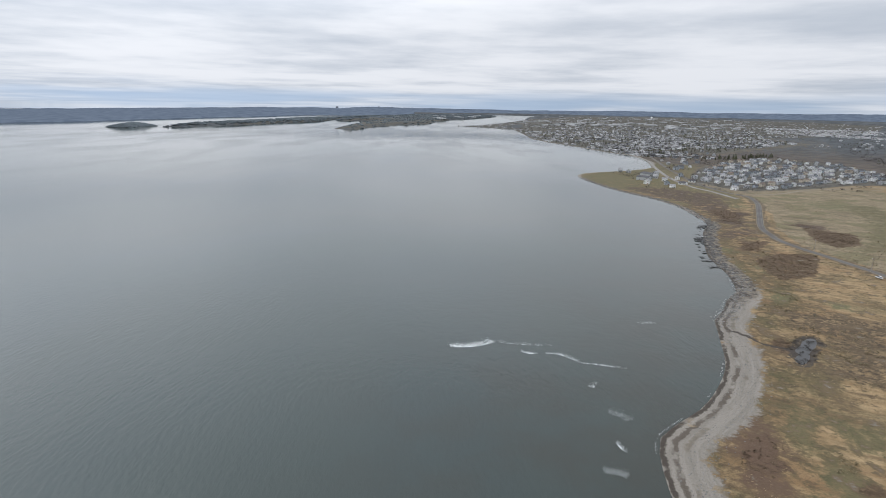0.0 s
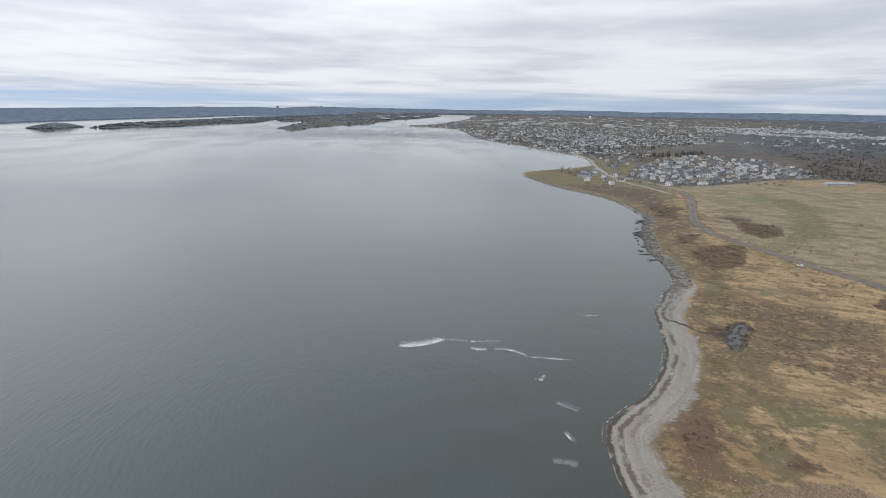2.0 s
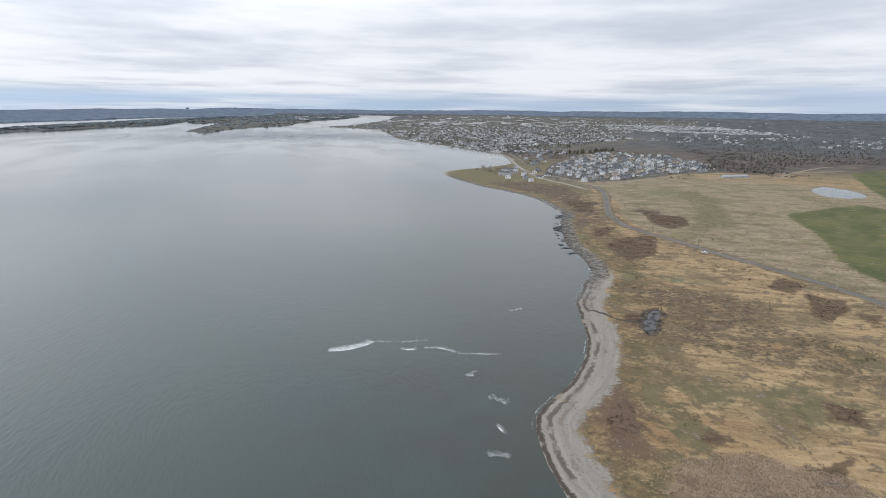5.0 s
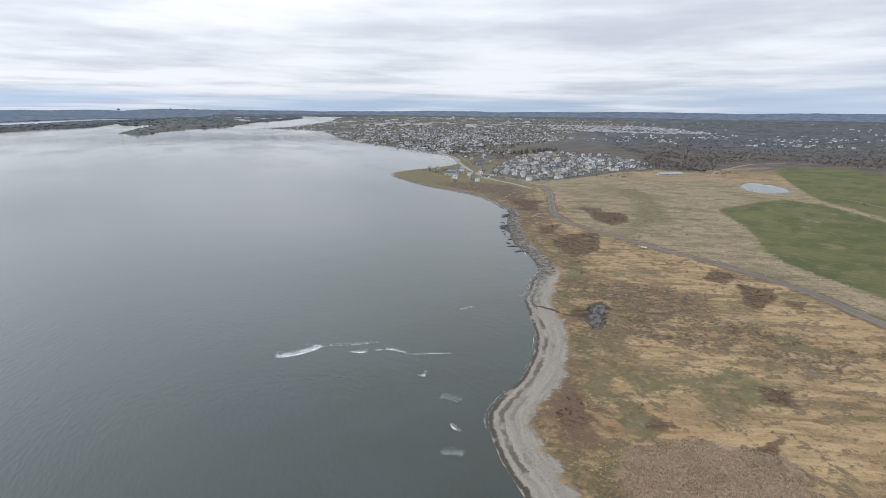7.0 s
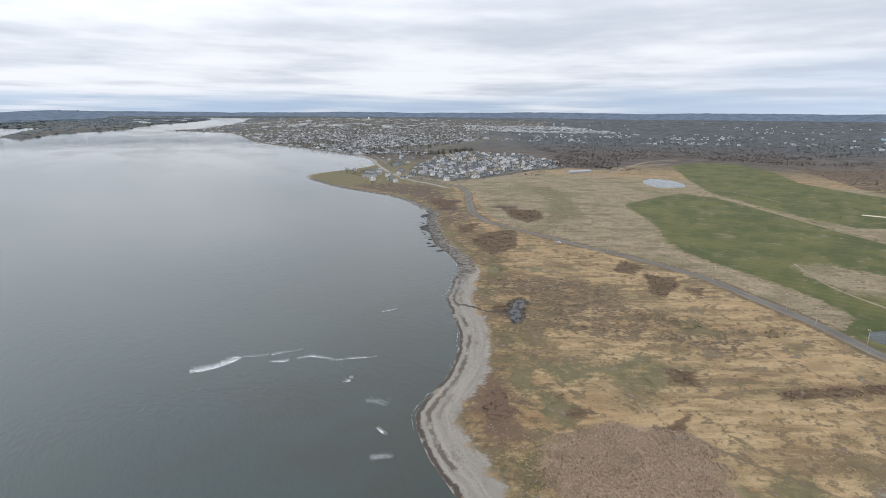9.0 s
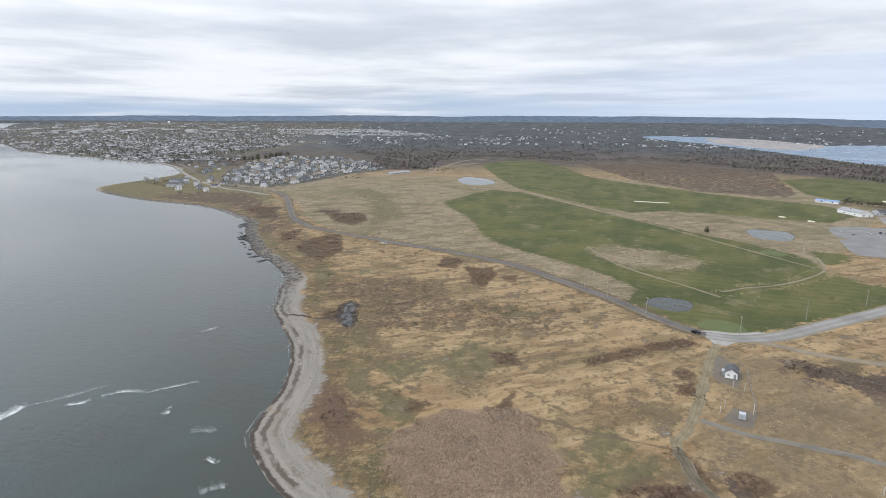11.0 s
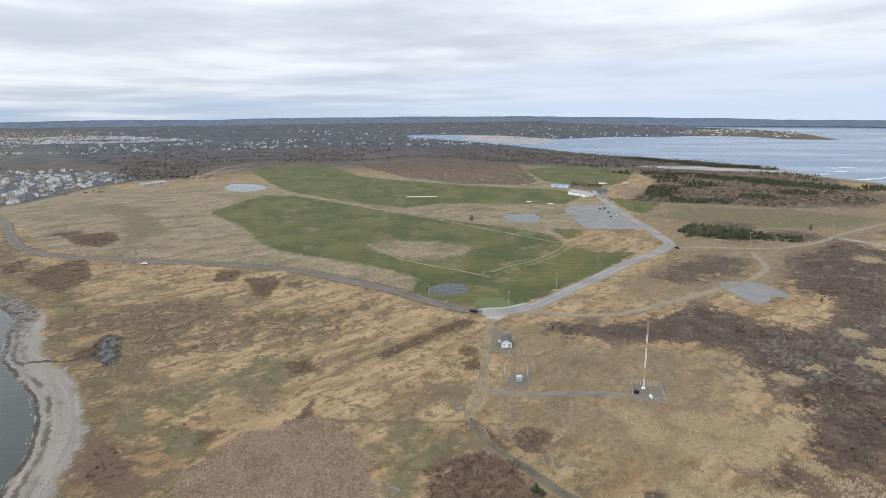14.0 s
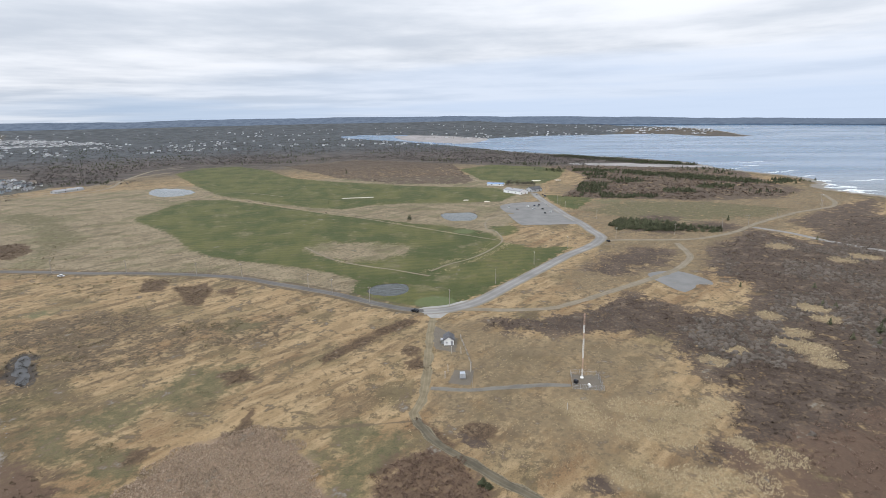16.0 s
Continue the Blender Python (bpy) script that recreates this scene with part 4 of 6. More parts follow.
# ---- roads ----
def ribbon(name, line, wide, mat, label, z=0.10, step=5.0, wander=0.25):
    """A road laid along a curve, with sloping edges."""
    rng = random.Random(name + label)
    pts = [Vector(p) for p in curve_through(line, step)]
    g = height_of(np.array([tuple(p) for p in pts]))
    bm = bmesh.new()
    across = bm.verts.layers.float.new("across")
    rows = []
    for i, p in enumerate(pts):
        d = (pts[min(i + 1, len(pts) - 1)] - pts[max(i - 1, 0)]).normalized()
        side = Vector((-d.y, d.x))
        row = []
        for k in (-0.56, -0.5, -0.38, -0.25, -0.12, 0.0, 0.12, 0.25, 0.38, 0.5, 0.56):
            q = p + side * (k * wide + (rng.uniform(-wander, wander) if abs(k) > 0.45 else 0))
            (w,), _ = settle([(q.x, q.y)], [max(g[i], 0) + z + (0.05 * (1 - 2 * abs(k)) if abs(k) < 0.55 else -0.25)])
            v = bm.verts.new(w)
            v[across] = k * 2
            row.append(v)
        rows.append(row)
    for a, b in zip(rows, rows[1:]):
        for i in range(10):
            bm.faces.new((a[i], a[i + 1], b[i + 1], b[i]))
    bmesh.ops.recalc_face_normals(bm, faces=bm.faces)
    if sum(f.normal.z for f in bm.faces) < 0:
        bmesh.ops.reverse_faces(bm, faces=bm.faces)
    return tagged(part(name, bm, mat), label, "road", kind="structure")


for path in CART_PATHS:
    ribbon("cart_path", path, 1.7, TRACK, "narrow worn cart path across the mown grass", 0.06, 4.0, 0.35)
ribbon("road", MAIN_ROAD, 6.4, ASPHALT, "worn grey asphalt coast road without markings")
ribbon("road", [(394, 741), (391, 806), (384, 864), (397, 983), (437, 1158), (485, 1345), (508, 1556)], 7.0, GRAVEL, "pale worn road running on to the seaside town", 0.22, 14.0)
ribbon("road", [(286, 92), (292, 79), (310, 65), (344, 52), (384, 37), (430, 20), (465, 3), (491, -6), (512, -8), (540, 1), (574, 11), (623, 29), (668, 43), (713, 58), (755, 70), (797, 81)], 10.0, GRAVEL, "wide pale gravel road sweeping to a parking lot", 0.14)
ribbon("road", [(492, -9), (499, -25), (506, -63), (516, -92), (550, -127), (597, -157), (660, -206), (695, -241), (718, -265), (753, -280), (779, -285), (826, -292)], 5.0, TRACK, "narrow dirt road running to the far beach")
ribbon("road", [(576, -149), (552, -173), (519, -194), (493, -217), (460, -250)], 7.0, GRAVEL, "gravel side road across dark heath", 0.08)
ribbon("road", [(295, 71), (297, 57), (299, 43), (307.7, 20.5), (327.1, 2.2), (353, -18), (377, -37), (401, -55), (426, -67), (445, -73), (463, -73), (494, -70)], 5.0, TRACK, "rutted earth track curving through grass", 0.07, 5.0, 0.7)
ribbon("road", [(284, 86), (268, 82), (249.2, 77.7), (216.7, 69.5), (192.5, 64.1), (178.4, 63.6), (173.5, 61.5)], 3.6, GRASSY, "grassy earth track past the small white hut", 0.05, 4.0, 0.7)
ribbon("road", [(174.5, 62.1), (168.3, 56.7), (160.1, 48.7), (152.8, 36.5), (146.6, 27.3), (140.3, 15.1), (130.9, -1.1)], 3.8, MUDDY, "wet muddy track with dark ruts through the heath", 0.05, 4.0, 0.9)
ribbon("road", [(198.5, 62.9), (200.2, 47.2), (205.8, 32.5), (211.4, 16.7), (213.2, 7.3)], 3.0, DRIVE, "grey gravel drive to the radio mast", 0.08, 4.0, 0.7)
ribbon("road", [(420, 778), (481, 797), (576, 856), (668, 860), (720, 809), (785, 813), (887, 883), (995, 944), (1102, 994), (1195, 991)], 6.0, TRACK, "pale earth lane below the housing estate", 0.10)
outline_plate("parking_lot", [(683, 108), (615, 91), (559, 71), (555, 62), (563, 34), (577, 8), (632, 31), (663, 43), (715, 59)], 0.17, LOT, "grey gravel parking lot beside the clubhouse", "parking lot", "structure")
outline_plate("gravel_pad", [(391, -38), (401, -59), (379, -76), (362, -70), (351, -58), (365, -47)], 0.06, LOT, "abandoned grey gravel pad in rough grass", "gravel pad", "structure")
for x, y, r in ((717, 162, 4), (708, 132, 4), (954, 92, 8), (966, 56, 6)):
    outline_plate("sand_bunker", [(x + r * math.cos(a) * (1.3 if k % 2 else 0.9), y + r * math.sin(a)) for k, a in enumerate(i * math.tau / 7 for i in range(7))], 0.3, PALE_SAND, "pale sand bunker in the mown grass", "bunker", "structure")
outline_plate("sand_bunker", [(711, 338), (720, 316), (729, 297), (733, 299), (724, 318), (716, 339)], 0.3, PALE_SAND, "long thin pale sand bunker beside the fairway", "bunker", "structure")
outline_plate("road_junction", [(291, 96), (295, 91), (300, 82), (310, 73), (309, 66), (296, 72), (286, 78), (278, 80), (277, 85), (283, 90), (286, 95)], 0.22, JUNCTION, "pale trodden gravel where the roads meet", "road", "structure")
for k in range(-4, 5):
    run = [(648 + u * 0.83 - v * 0.56, 1110 + u * 0.56 + v * 0.83) for v in (k * 54.0 + 13.5,) for u in range(-390, 400, 20)]
    run = [q for q, d in zip(run, inside_by(np.array(run), ESTATE)) if d > -6]
    if len(run) > 3:
        ribbon("road", run, 6.0, ASPHALT, "grey street between the houses of the estate", 0.1, 12.0)

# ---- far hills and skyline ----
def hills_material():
    m = bpy.data.materials.new("haze_glow_hills")
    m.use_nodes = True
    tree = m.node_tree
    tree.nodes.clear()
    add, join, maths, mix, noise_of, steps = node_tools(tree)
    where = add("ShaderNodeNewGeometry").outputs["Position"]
    # the hills give off their own blue glow in place of distance haze
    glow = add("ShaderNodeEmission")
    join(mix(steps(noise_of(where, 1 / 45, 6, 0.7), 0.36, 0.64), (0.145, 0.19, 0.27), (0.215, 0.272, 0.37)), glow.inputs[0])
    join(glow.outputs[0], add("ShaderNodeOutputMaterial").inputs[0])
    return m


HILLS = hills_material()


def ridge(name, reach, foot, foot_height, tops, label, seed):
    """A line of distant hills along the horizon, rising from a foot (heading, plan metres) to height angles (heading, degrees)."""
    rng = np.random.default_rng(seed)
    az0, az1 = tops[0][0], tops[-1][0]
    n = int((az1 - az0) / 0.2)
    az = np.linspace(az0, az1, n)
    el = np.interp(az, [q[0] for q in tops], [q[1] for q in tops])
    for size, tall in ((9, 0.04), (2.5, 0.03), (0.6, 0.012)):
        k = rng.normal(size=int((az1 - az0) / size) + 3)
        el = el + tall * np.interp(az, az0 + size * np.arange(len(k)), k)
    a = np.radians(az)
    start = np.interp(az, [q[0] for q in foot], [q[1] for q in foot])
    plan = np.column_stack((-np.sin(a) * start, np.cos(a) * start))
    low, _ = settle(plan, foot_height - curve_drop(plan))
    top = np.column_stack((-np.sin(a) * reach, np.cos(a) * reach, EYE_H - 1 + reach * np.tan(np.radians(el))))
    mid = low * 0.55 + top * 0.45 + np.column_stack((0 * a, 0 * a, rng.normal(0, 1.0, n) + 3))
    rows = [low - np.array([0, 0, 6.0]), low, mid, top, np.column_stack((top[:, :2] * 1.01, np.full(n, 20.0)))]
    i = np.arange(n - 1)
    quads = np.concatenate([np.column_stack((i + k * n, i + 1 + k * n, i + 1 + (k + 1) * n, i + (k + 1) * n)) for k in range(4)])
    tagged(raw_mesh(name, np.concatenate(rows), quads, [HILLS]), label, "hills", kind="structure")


ridge("backdrop", 4700, [(-127, 4300), (-113, 4780), (-102, 5450), (-95, 5790), (-87, 6700), (-80, 9500), (-60, 11500), (-30, 15000), (4, 16000)], 14, [(-127, -1.15), (-113, -0.82), (-107, -0.66), (-102, -0.53), (-95, -0.34), (-88, -0.14), (-76, 0.08), (-65, 0.2), (-54, 0.26), (-45, 0.2), (-31, 0.16), (-20, 0.13), (-9, 0.06), (4, 0.08)], "low haze-blue hills along the horizon", 11)
ridge("backdrop", 4770, [(3, 11000), (8.2, 8919), (13.7, 7736), (18.9, 5938), (25.7, 4760), (32.2, 3877), (37.9, 3580), (62, 3400)], 9, [(3, 0.05), (6.8, 0.08), (10.4, -0.06), (13.6, -0.1), (18.8, -0.22), (25.6, -0.36), (32.1, -0.53), (37.8, -0.6), (62, -0.7)], "wooded haze-blue shore across the bay", 12)

TOWER = surface("far_concrete", (0.16, 0.18, 0.22), (0.24, 0.26, 0.3), 20, 0.9)
for az, wide, tall in ((10.6, 22, 6), (7.2, 22, 6), (6.5, 16, 11), (5.9, 30, 6), (5.2, 18, 9), (4.6, 20, 6)):
    tower = thing("tower_block", "pale hazy tower block far across the bay", "tower block", "far skyline")
    a = radians(az)
    tower.matrix_world = pose(-math.sin(a) * 4740, math.cos(a) * 4740, 108, 0, 0, az)
    bm = bmesh.new()
    box(bm, -wide / 2, wide / 2, -8, 8, -5, tall)
    part("wall", bm, TOWER, tower)
    bm = bmesh.new()
    box(bm, -wide / 5, wide / 5, -4, 4, tall, tall + 2.5)
    part("roof_house", bm, TOWER, tower)


# ---- vegetation ----
def grow(name, mat, pts, tall, wide, blades, form, label, category, seed, size=0.35):
    """Many plants as one mesh: 'bush' (a loose ball of twigs), 'cone' (a ragged spruce), 'crown' (a bare crown on a stem) 'tuft' (standing blades) or 'bent' (blades laid over by the wind)."""
    rng = np.random.default_rng(seed)
    n = len(pts)
    base, s = settle(pts, height_of(pts))
    tall, wide = (tall * s)[:, None], (wide * s)[:, None]
    turn = rng.uniform(0, math.tau, (n, blades))
    if form == "cone":
        f = np.linspace(0.02, 0.86, blades)[None, :] + rng.uniform(-0.04, 0.04, (n, blades))
        turn = turn * 0.35 + np.arange(blades)[None, :] * 2.4
        r = wide * (1 - f) * rng.uniform(0.65, 1.2, (n, blades))
        a = np.stack((0 * r, 0 * r, tall * np.minimum(f + 0.2, 1.0)), -1)
        b = np.stack((r * np.cos(turn - 0.75), r * np.sin(turn - 0.75), tall * (f - 0.02)), -1)
        c = np.stack((r * np.cos(turn + 0.75), r * np.sin(turn + 0.75), tall * (f - 0.02)), -1)
    elif form in ("tuft", "bent"):
        r0, r1 = wide * rng.uniform(0, 0.5, (n, blades)), wide * rng.uniform(0.4, 1.1, (n, blades))
        w = wide * size
        foot = np.stack((r0 * np.cos(turn), r0 * np.sin(turn), 0 * r0 - 0.05), -1)
        side = np.stack((-w * np.sin(turn), w * np.cos(turn), 0 * turn), -1)
        a, b = foot - side, foot + side
        c = np.stack((r1 * np.cos(turn), r1 * np.sin(turn), tall * rng.uniform(0.6, 1.1, (n, blades))), -1)
        if form == "bent":
            c[..., :2] += tall[:, :, None] * np.array([1.3, -0.7]) * rng.uniform(0.7, 1.2, (n, blades, 1))
    elif form == "dome":
        n_round = 7
        around = np.arange(n_round) * math.tau / n_round
        shell = np.array([(0, 0, 1)] + [(k * math.cos(q + o), k * math.sin(q + o), z) for k, z, o in ((0.62, 0.8, 0.4), (1.0, 0.3, 0.0), (1.05, -0.15, 0.4)) for q in around])
        fan = [(0, 1 + i, 1 + (i + 1) % n_round) for i in range(n_round)]
        for ring in (0, 1):
            for i in range(n_round):
                p0, p1, q0, q1 = (1 + ring * n_round + i, 1 + ring * n_round + (i + 1) % n_round, 1 + (ring + 1) * n_round + i, 1 + (ring + 1) * n_round + (i + 1) % n_round)
                fan += [(p0, q0, p1), (p1, q0, q1)]
        v = shell[None] * rng.uniform(0.72, 1.28, (n, len(shell), 1)) * np.concatenate((wide, wide, tall), 1)[:, None] + base[:, None]
        ob = raw_mesh(name, v.reshape(-1, 3), (np.arange(n)[:, None, None] * len(shell) + np.array(fan)[None]).reshape(-1, 3), [mat])
        ob.data.polygons.foreach_set("use_smooth", np.ones(len(ob.data.polygons), bool))
        return tagged(ob, label, category, kind="stuff")
    else:
        low = 0.12 if form == "bush" else 0.35
        u = rng.uniform(low, 1, (n, blades))
        r = wide * np.sqrt(rng.uniform(0.02, 1, (n, blades))) * np.sqrt(np.clip(1.05 - ((u - 0.5) / 0.62) ** 2, 0.1, 1))
        mid = np.stack((r * np.cos(turn), r * np.sin(turn), tall * u), -1)
        spread = rng.normal(size=(n, blades, 3, 3))
        spread /= np.linalg.norm(spread, axis=-1, keepdims=True)
        if form == "crown":
            spread[..., 2] = np.abs(spread[..., 2]) * 1.4
        a, b, c = (mid + spread[:, :, k] * (wide * size)[:, :, None] for k in range(3))
        if form == "crown":      # the first blade is the stem
            w = wide * 0.07
            for v, dx, z in ((a, -1, 0), (b, 1, 0), (c, 0, 0.8)):
                v[:, 0] = np.column_stack((dx * w[:, 0], 0 * w[:, 0], tall[:, 0] * z))
    verts = (np.stack((a, b, c), 2) + base[:, None, None, :]).reshape(-1, 3)
    ob = raw_mesh(name, verts, np.arange(len(verts)).reshape(-1, 3), [mat])
    return tagged(ob, label, category, kind="stuff")


def strew(rng, count, az0, az1, near, far, power=1.0):
    """Plan points scattered evenly as the flight sees them between two headings and two reaches."""
    a = np.radians(rng.uniform(az0, az1, count))
    r = 1 / (rng.uniform((1 / far) ** power, (1 / near) ** power, count) ** (1 / power))
    return np.column_stack((-np.sin(a) * r, np.cos(a) * r))


def strew_in(rng, count, x0, x1, y0, y1):
    return np.column_stack((rng.uniform(x0, x1, count), rng.uniform(y0, y1, count)))


rng = np.random.default_rng(21)
p = strew(rng, 85000, -125, 40, 650, 9000, 0.8)
in_wood = np.maximum(inside_by(p, FOREST), np.where(np.hypot(p[:, 0], p[:, 1]) > 2700, 40 * (rough_field(p, 500, 4) - 0.25), -99))
for isle in ISLES:
    in_wood = np.maximum(in_wood, inside_by(p, isle))
clearing = rough_field(p, 160, 9) < 0.2
keep = ((inside_by(p, HEADLAND) < 0) | (rng.random(len(p)) < 0.35) & (p[:, 0] > 3100)) & (inside_by(p, LAGOON) < -4) & (in_wood > rough_field(p, 55, 2) * 60 - 8) & (inside_by(p, BROWN_FIELD) < 4) & (land_by(p) > 12) & ~clearing & ((inside_by(p, TOWN) < 20) | (rng.random(len(p)) < 0.25))
p = p[keep]
shore_side = smooth(-land_by(p), -110, -60) * (p[:, 0] > 1000)
spruce = rng.random(len(p)) < np.clip(0.9 * shore_side + 0.75 * smooth(rough_field(p, 130, 15), 0.58, 0.78) + 0.14 + 0.35 * smooth(np.hypot(p[:, 0], p[:, 1]), 2000, 3000), 0, 0.95)
on_isle = np.max([inside_by(p, isle) for isle in ISLES], axis=0) > 0
p, spruce = p[~on_isle], spruce[~on_isle]
shore_side = smooth(-land_by(p), -110, -60) * (p[:, 0] > 1000)
east_scrub = (p[:, 0] < 1250) & (p[:, 1] < 110)
spruce &= ~east_scrub | (shore_side > 0.5) | (rough_field(p, 70, 61) > 0.72)
q = p[~spruce & ~east_scrub]
grow("bare_woodland", TWIGS, q, rng.uniform(3, 6, len(q)), rng.uniform(2.2, 4.2, len(q)), 14, "crown", "leafless grey-brown woodland of birch and alder", "woodland", 31, 0.42)
q = p[spruce]
grow("spruce_woodland", SPRUCE, q, rng.uniform(3, 6.2, len(q)), rng.uniform(1.5, 2.8, len(q)), 13, "cone", "dark green spruce scattered through the woodland", "woodland", 32)

q = p[~spruce & east_scrub]
q = q[rng.random(len(q)) < 0.6]
grow("shore_scrub", HEATH_TWIGS, q, rng.uniform(0.5, 1.3, len(q)), rng.uniform(1.4, 3.0, len(q)), 14, "bush", "brown leafless scrub behind the far beach", "scrub", 55, 0.4)
p = np.concatenate([strew_in(rng, 3600, min(q[0] for q in isle), max(q[0] for q in isle), min(q[1] for q in isle), max(q[1] for q in isle)) for isle in ISLES])
p = p[np.max([inside_by(p, isle) for isle in ISLES], axis=0) > 8]
# needle colour shifted to blue-grey: the haze over the islands is painted in
grow("island_spruces", surface("hazed_needles", (0.052, 0.067, 0.075), (0.115, 0.137, 0.15), 90, 0.9, each=0.6), p, rng.uniform(2, 6, len(p)), rng.uniform(7, 15, len(p)), 9, "dome", "dark spruce woods covering low islands", "woodland", 47)
p = strew_in(rng, 2400, 830, 1420, 170, 720)
p = p[inside_by(p, BROWN_FIELD) > 0]
grow("field_scrub", surface("field_brush", (0.082, 0.066, 0.052), (0.14, 0.114, 0.092), 30, 0.95, each=0.4), p, rng.uniform(0.3, 0.8, len(p)), rng.uniform(1.0, 2.2, len(p)), 9, "bush", "brown knee-high scrub on an old field", "scrub", 33, 0.5)

def off_pale(p):
    return np.min([np.hypot(p[:, 0] - x, p[:, 1] - y) / r for x, y, r in PALE], axis=0) > 0.5 + 0.9 * rough_field(p, 5, 20)


p = strew_in(rng, 48000, 105, 650, -320, 70)
d = inside_by(p, HEATH)
p = p[(d > -6 + 18 * rough_field(p, 9, 17)) & (land_by(p) > 20) & off_pale(p)]
far = np.hypot(p[:, 0], p[:, 1])
p = p[rng.random(len(p)) < np.clip(230 / far, 0.3, 1)]
lush = rough_field(p, 38, 19) + 0.3 * rough_field(p, 8, 23)
q = p[(lush > 0.55) & (inside_by(p, HEATH) > 12) & (p[:, 1] < -25) & (inside_by(p, RED_HEATH) < 3)]
q = q[rng.random(len(q)) < 0.95]
BUSH = surface("alder_bush", (0.068, 0.056, 0.046), (0.15, 0.125, 0.102), 16, 0.95, bump=0.5, fine=0.35, each=0.45)
grow("alder_bushes", BUSH, q, rng.uniform(0.5, 1.4, len(q)), rng.uniform(0.6, 1.5, len(q)), 1, "dome", "rounded leafless grey-brown alder bushes", "scrub", 34)
q = p[rng.random(len(p)) < 0.6]
low = rough_field(q, 38, 19) + 0.3 * rough_field(q, 8, 23) < 0.62
red = inside_by(q, RED_HEATH) > 12 * rough_field(q, 9, 70) - 8
RED_TWIGS = surface("bog_myrtle", (0.1, 0.066, 0.048), (0.19, 0.13, 0.096), 5, 0.95, each=0.5)
for some, mat, k in ((low & ~red, HEATH_TWIGS, 35), (~low & ~red, GREY_TWIGS, 53), (red, RED_TWIGS, 59)):
    w = q[some]
    grow("heath_scrub", mat, w, rng.uniform(0.3, 1.1, len(w)), rng.uniform(0.5, 1.4, len(w)), 13, "bush", "low leafless heath scrub in dull browns", "scrub", k, 0.36)

p = strew_in(rng, 60000, 85, 420, 60, 640)
line = np.min([np.hypot(p[:, 0] - x, p[:, 1] - y) / r for x, y, r in BLOBS], axis=0)
deep = np.max([inside_by(p, q) for q in SCRUB], axis=0)
q = p[((line < 0.25 + 0.8 * rough_field(p, 7, 24)) | (deep > 13 * rough_field(p, 8, 22) - 6)) & (land_by(p) > 12)]
q = q[rng.random(len(q)) < 0.5]
BROWN_TWIGS = surface("brown_twigs", (0.066, 0.047, 0.031), (0.145, 0.106, 0.07), 14, 0.95, each=0.5)
grow("scrub_patches", BROWN_TWIGS, q, rng.uniform(0.2, 0.5, len(q)), rng.uniform(0.4, 1.0, len(q)), 10, "bush", "patches of dark brown scrub in the dry grass", "scrub", 36, 0.45)

ROADS = [MAIN_ROAD, [(286, 92), (310, 65), (384, 37), (465, 3), (498, -9)], [(284, 86), (249.2, 77.7), (192.5, 64.1), (176.3, 61.6), (160.1, 48.7), (146.6, 27.3), (130.9, -1.1)], [(295, 71), (307.7, 20.5), (353, -18), (401, -55), (426, -67)], [(198.5, 62.9), (205.8, 32.5), (213.2, 7.3)]]


def open_grass(p):
    """Plan points on rough grass, off the roads, greens, beach and pools."""
    ok = (land_by(p) > 17) & (np.min([near_line(p, r) for r in ROADS], axis=0) > 6.5)
    for area in (*FAIRWAYS, *PONDS, MARSH):
        ok &= inside_by(p, area) < 1
    for x, y, r in ((249.9, 68.3, 9), (210.4, 53.1, 8), (217, 0.9, 7)):
        ok &= np.hypot(p[:, 0] - x, p[:, 1] - y) > r
    return ok


p = strew(rng, 30000, -112, -12, 120, 560, 0.6)
p = p[open_grass(p) & (inside_by(p, HEATH) < 4) & (inside_by(p, REEDS) < 0) & (inside_by(p, RED_BOG) < -2) & (np.max([inside_by(p, q) for q in SCRUB], axis=0) < 0) & (land_by(p) > 24) & (np.hypot(p[:, 0] - 106, p[:, 1] - 176) > 15) & (np.max([inside_by(p, q) for q in OLIVE], axis=0) < -4) & (rough_field(p, 8, 25) > 0.35)]
grow("straw_tussocks", STRAW, p, rng.uniform(0.12, 0.3, len(p)), rng.uniform(0.3, 0.7, len(p)), 8, "bent", "dry straw-coloured grass tussocks bent by wind", "grass", 37, 0.14)
PALE_GRASS = surface("pale_long_grass", (0.25, 0.198, 0.12), (0.37, 0.298, 0.185), 14, 0.95, each=0.3)
p = np.concatenate([np.column_stack((x + r0 * np.cos(a), y + r0 * np.sin(a))) for x, y, size in PALE for r0, a in [(size * 1.1 * np.sqrt(rng.random(int(20 * size))), rng.uniform(0, math.tau, int(20 * size)))]])
grow("long_grass", PALE_GRASS, p, rng.uniform(0.25, 0.5, len(p)), rng.uniform(0.4, 0.9, len(p)), 8, "bent", "pale long grass lying over in the wind", "grass", 54, 0.12)
p = strew(rng, 24000, -80, -22, 160, 420, 0.6)
hum = rough_field(p, 26, 26) * 0.5 + rough_field(p, 7, 27) * 0.5 + 0.3 * smooth(np.maximum(inside_by(p, SEDGE), inside_by(p, WET)), -8, 8) - 0.2
p = p[open_grass(p) & (hum > 0.6) & (inside_by(p, HEATH) < -10)]
HUMMOCK = surface("sedge", (0.12, 0.1, 0.06), (0.22, 0.182, 0.112), 9, 0.95, each=0.5)
grow("sedge_hummocks", HUMMOCK, p, rng.uniform(0.2, 0.6, len(p)), rng.uniform(0.3, 0.75, len(p)), 9, "bush", "dark hummocks of sedge in wet ground", "grass", 38, 0.45)
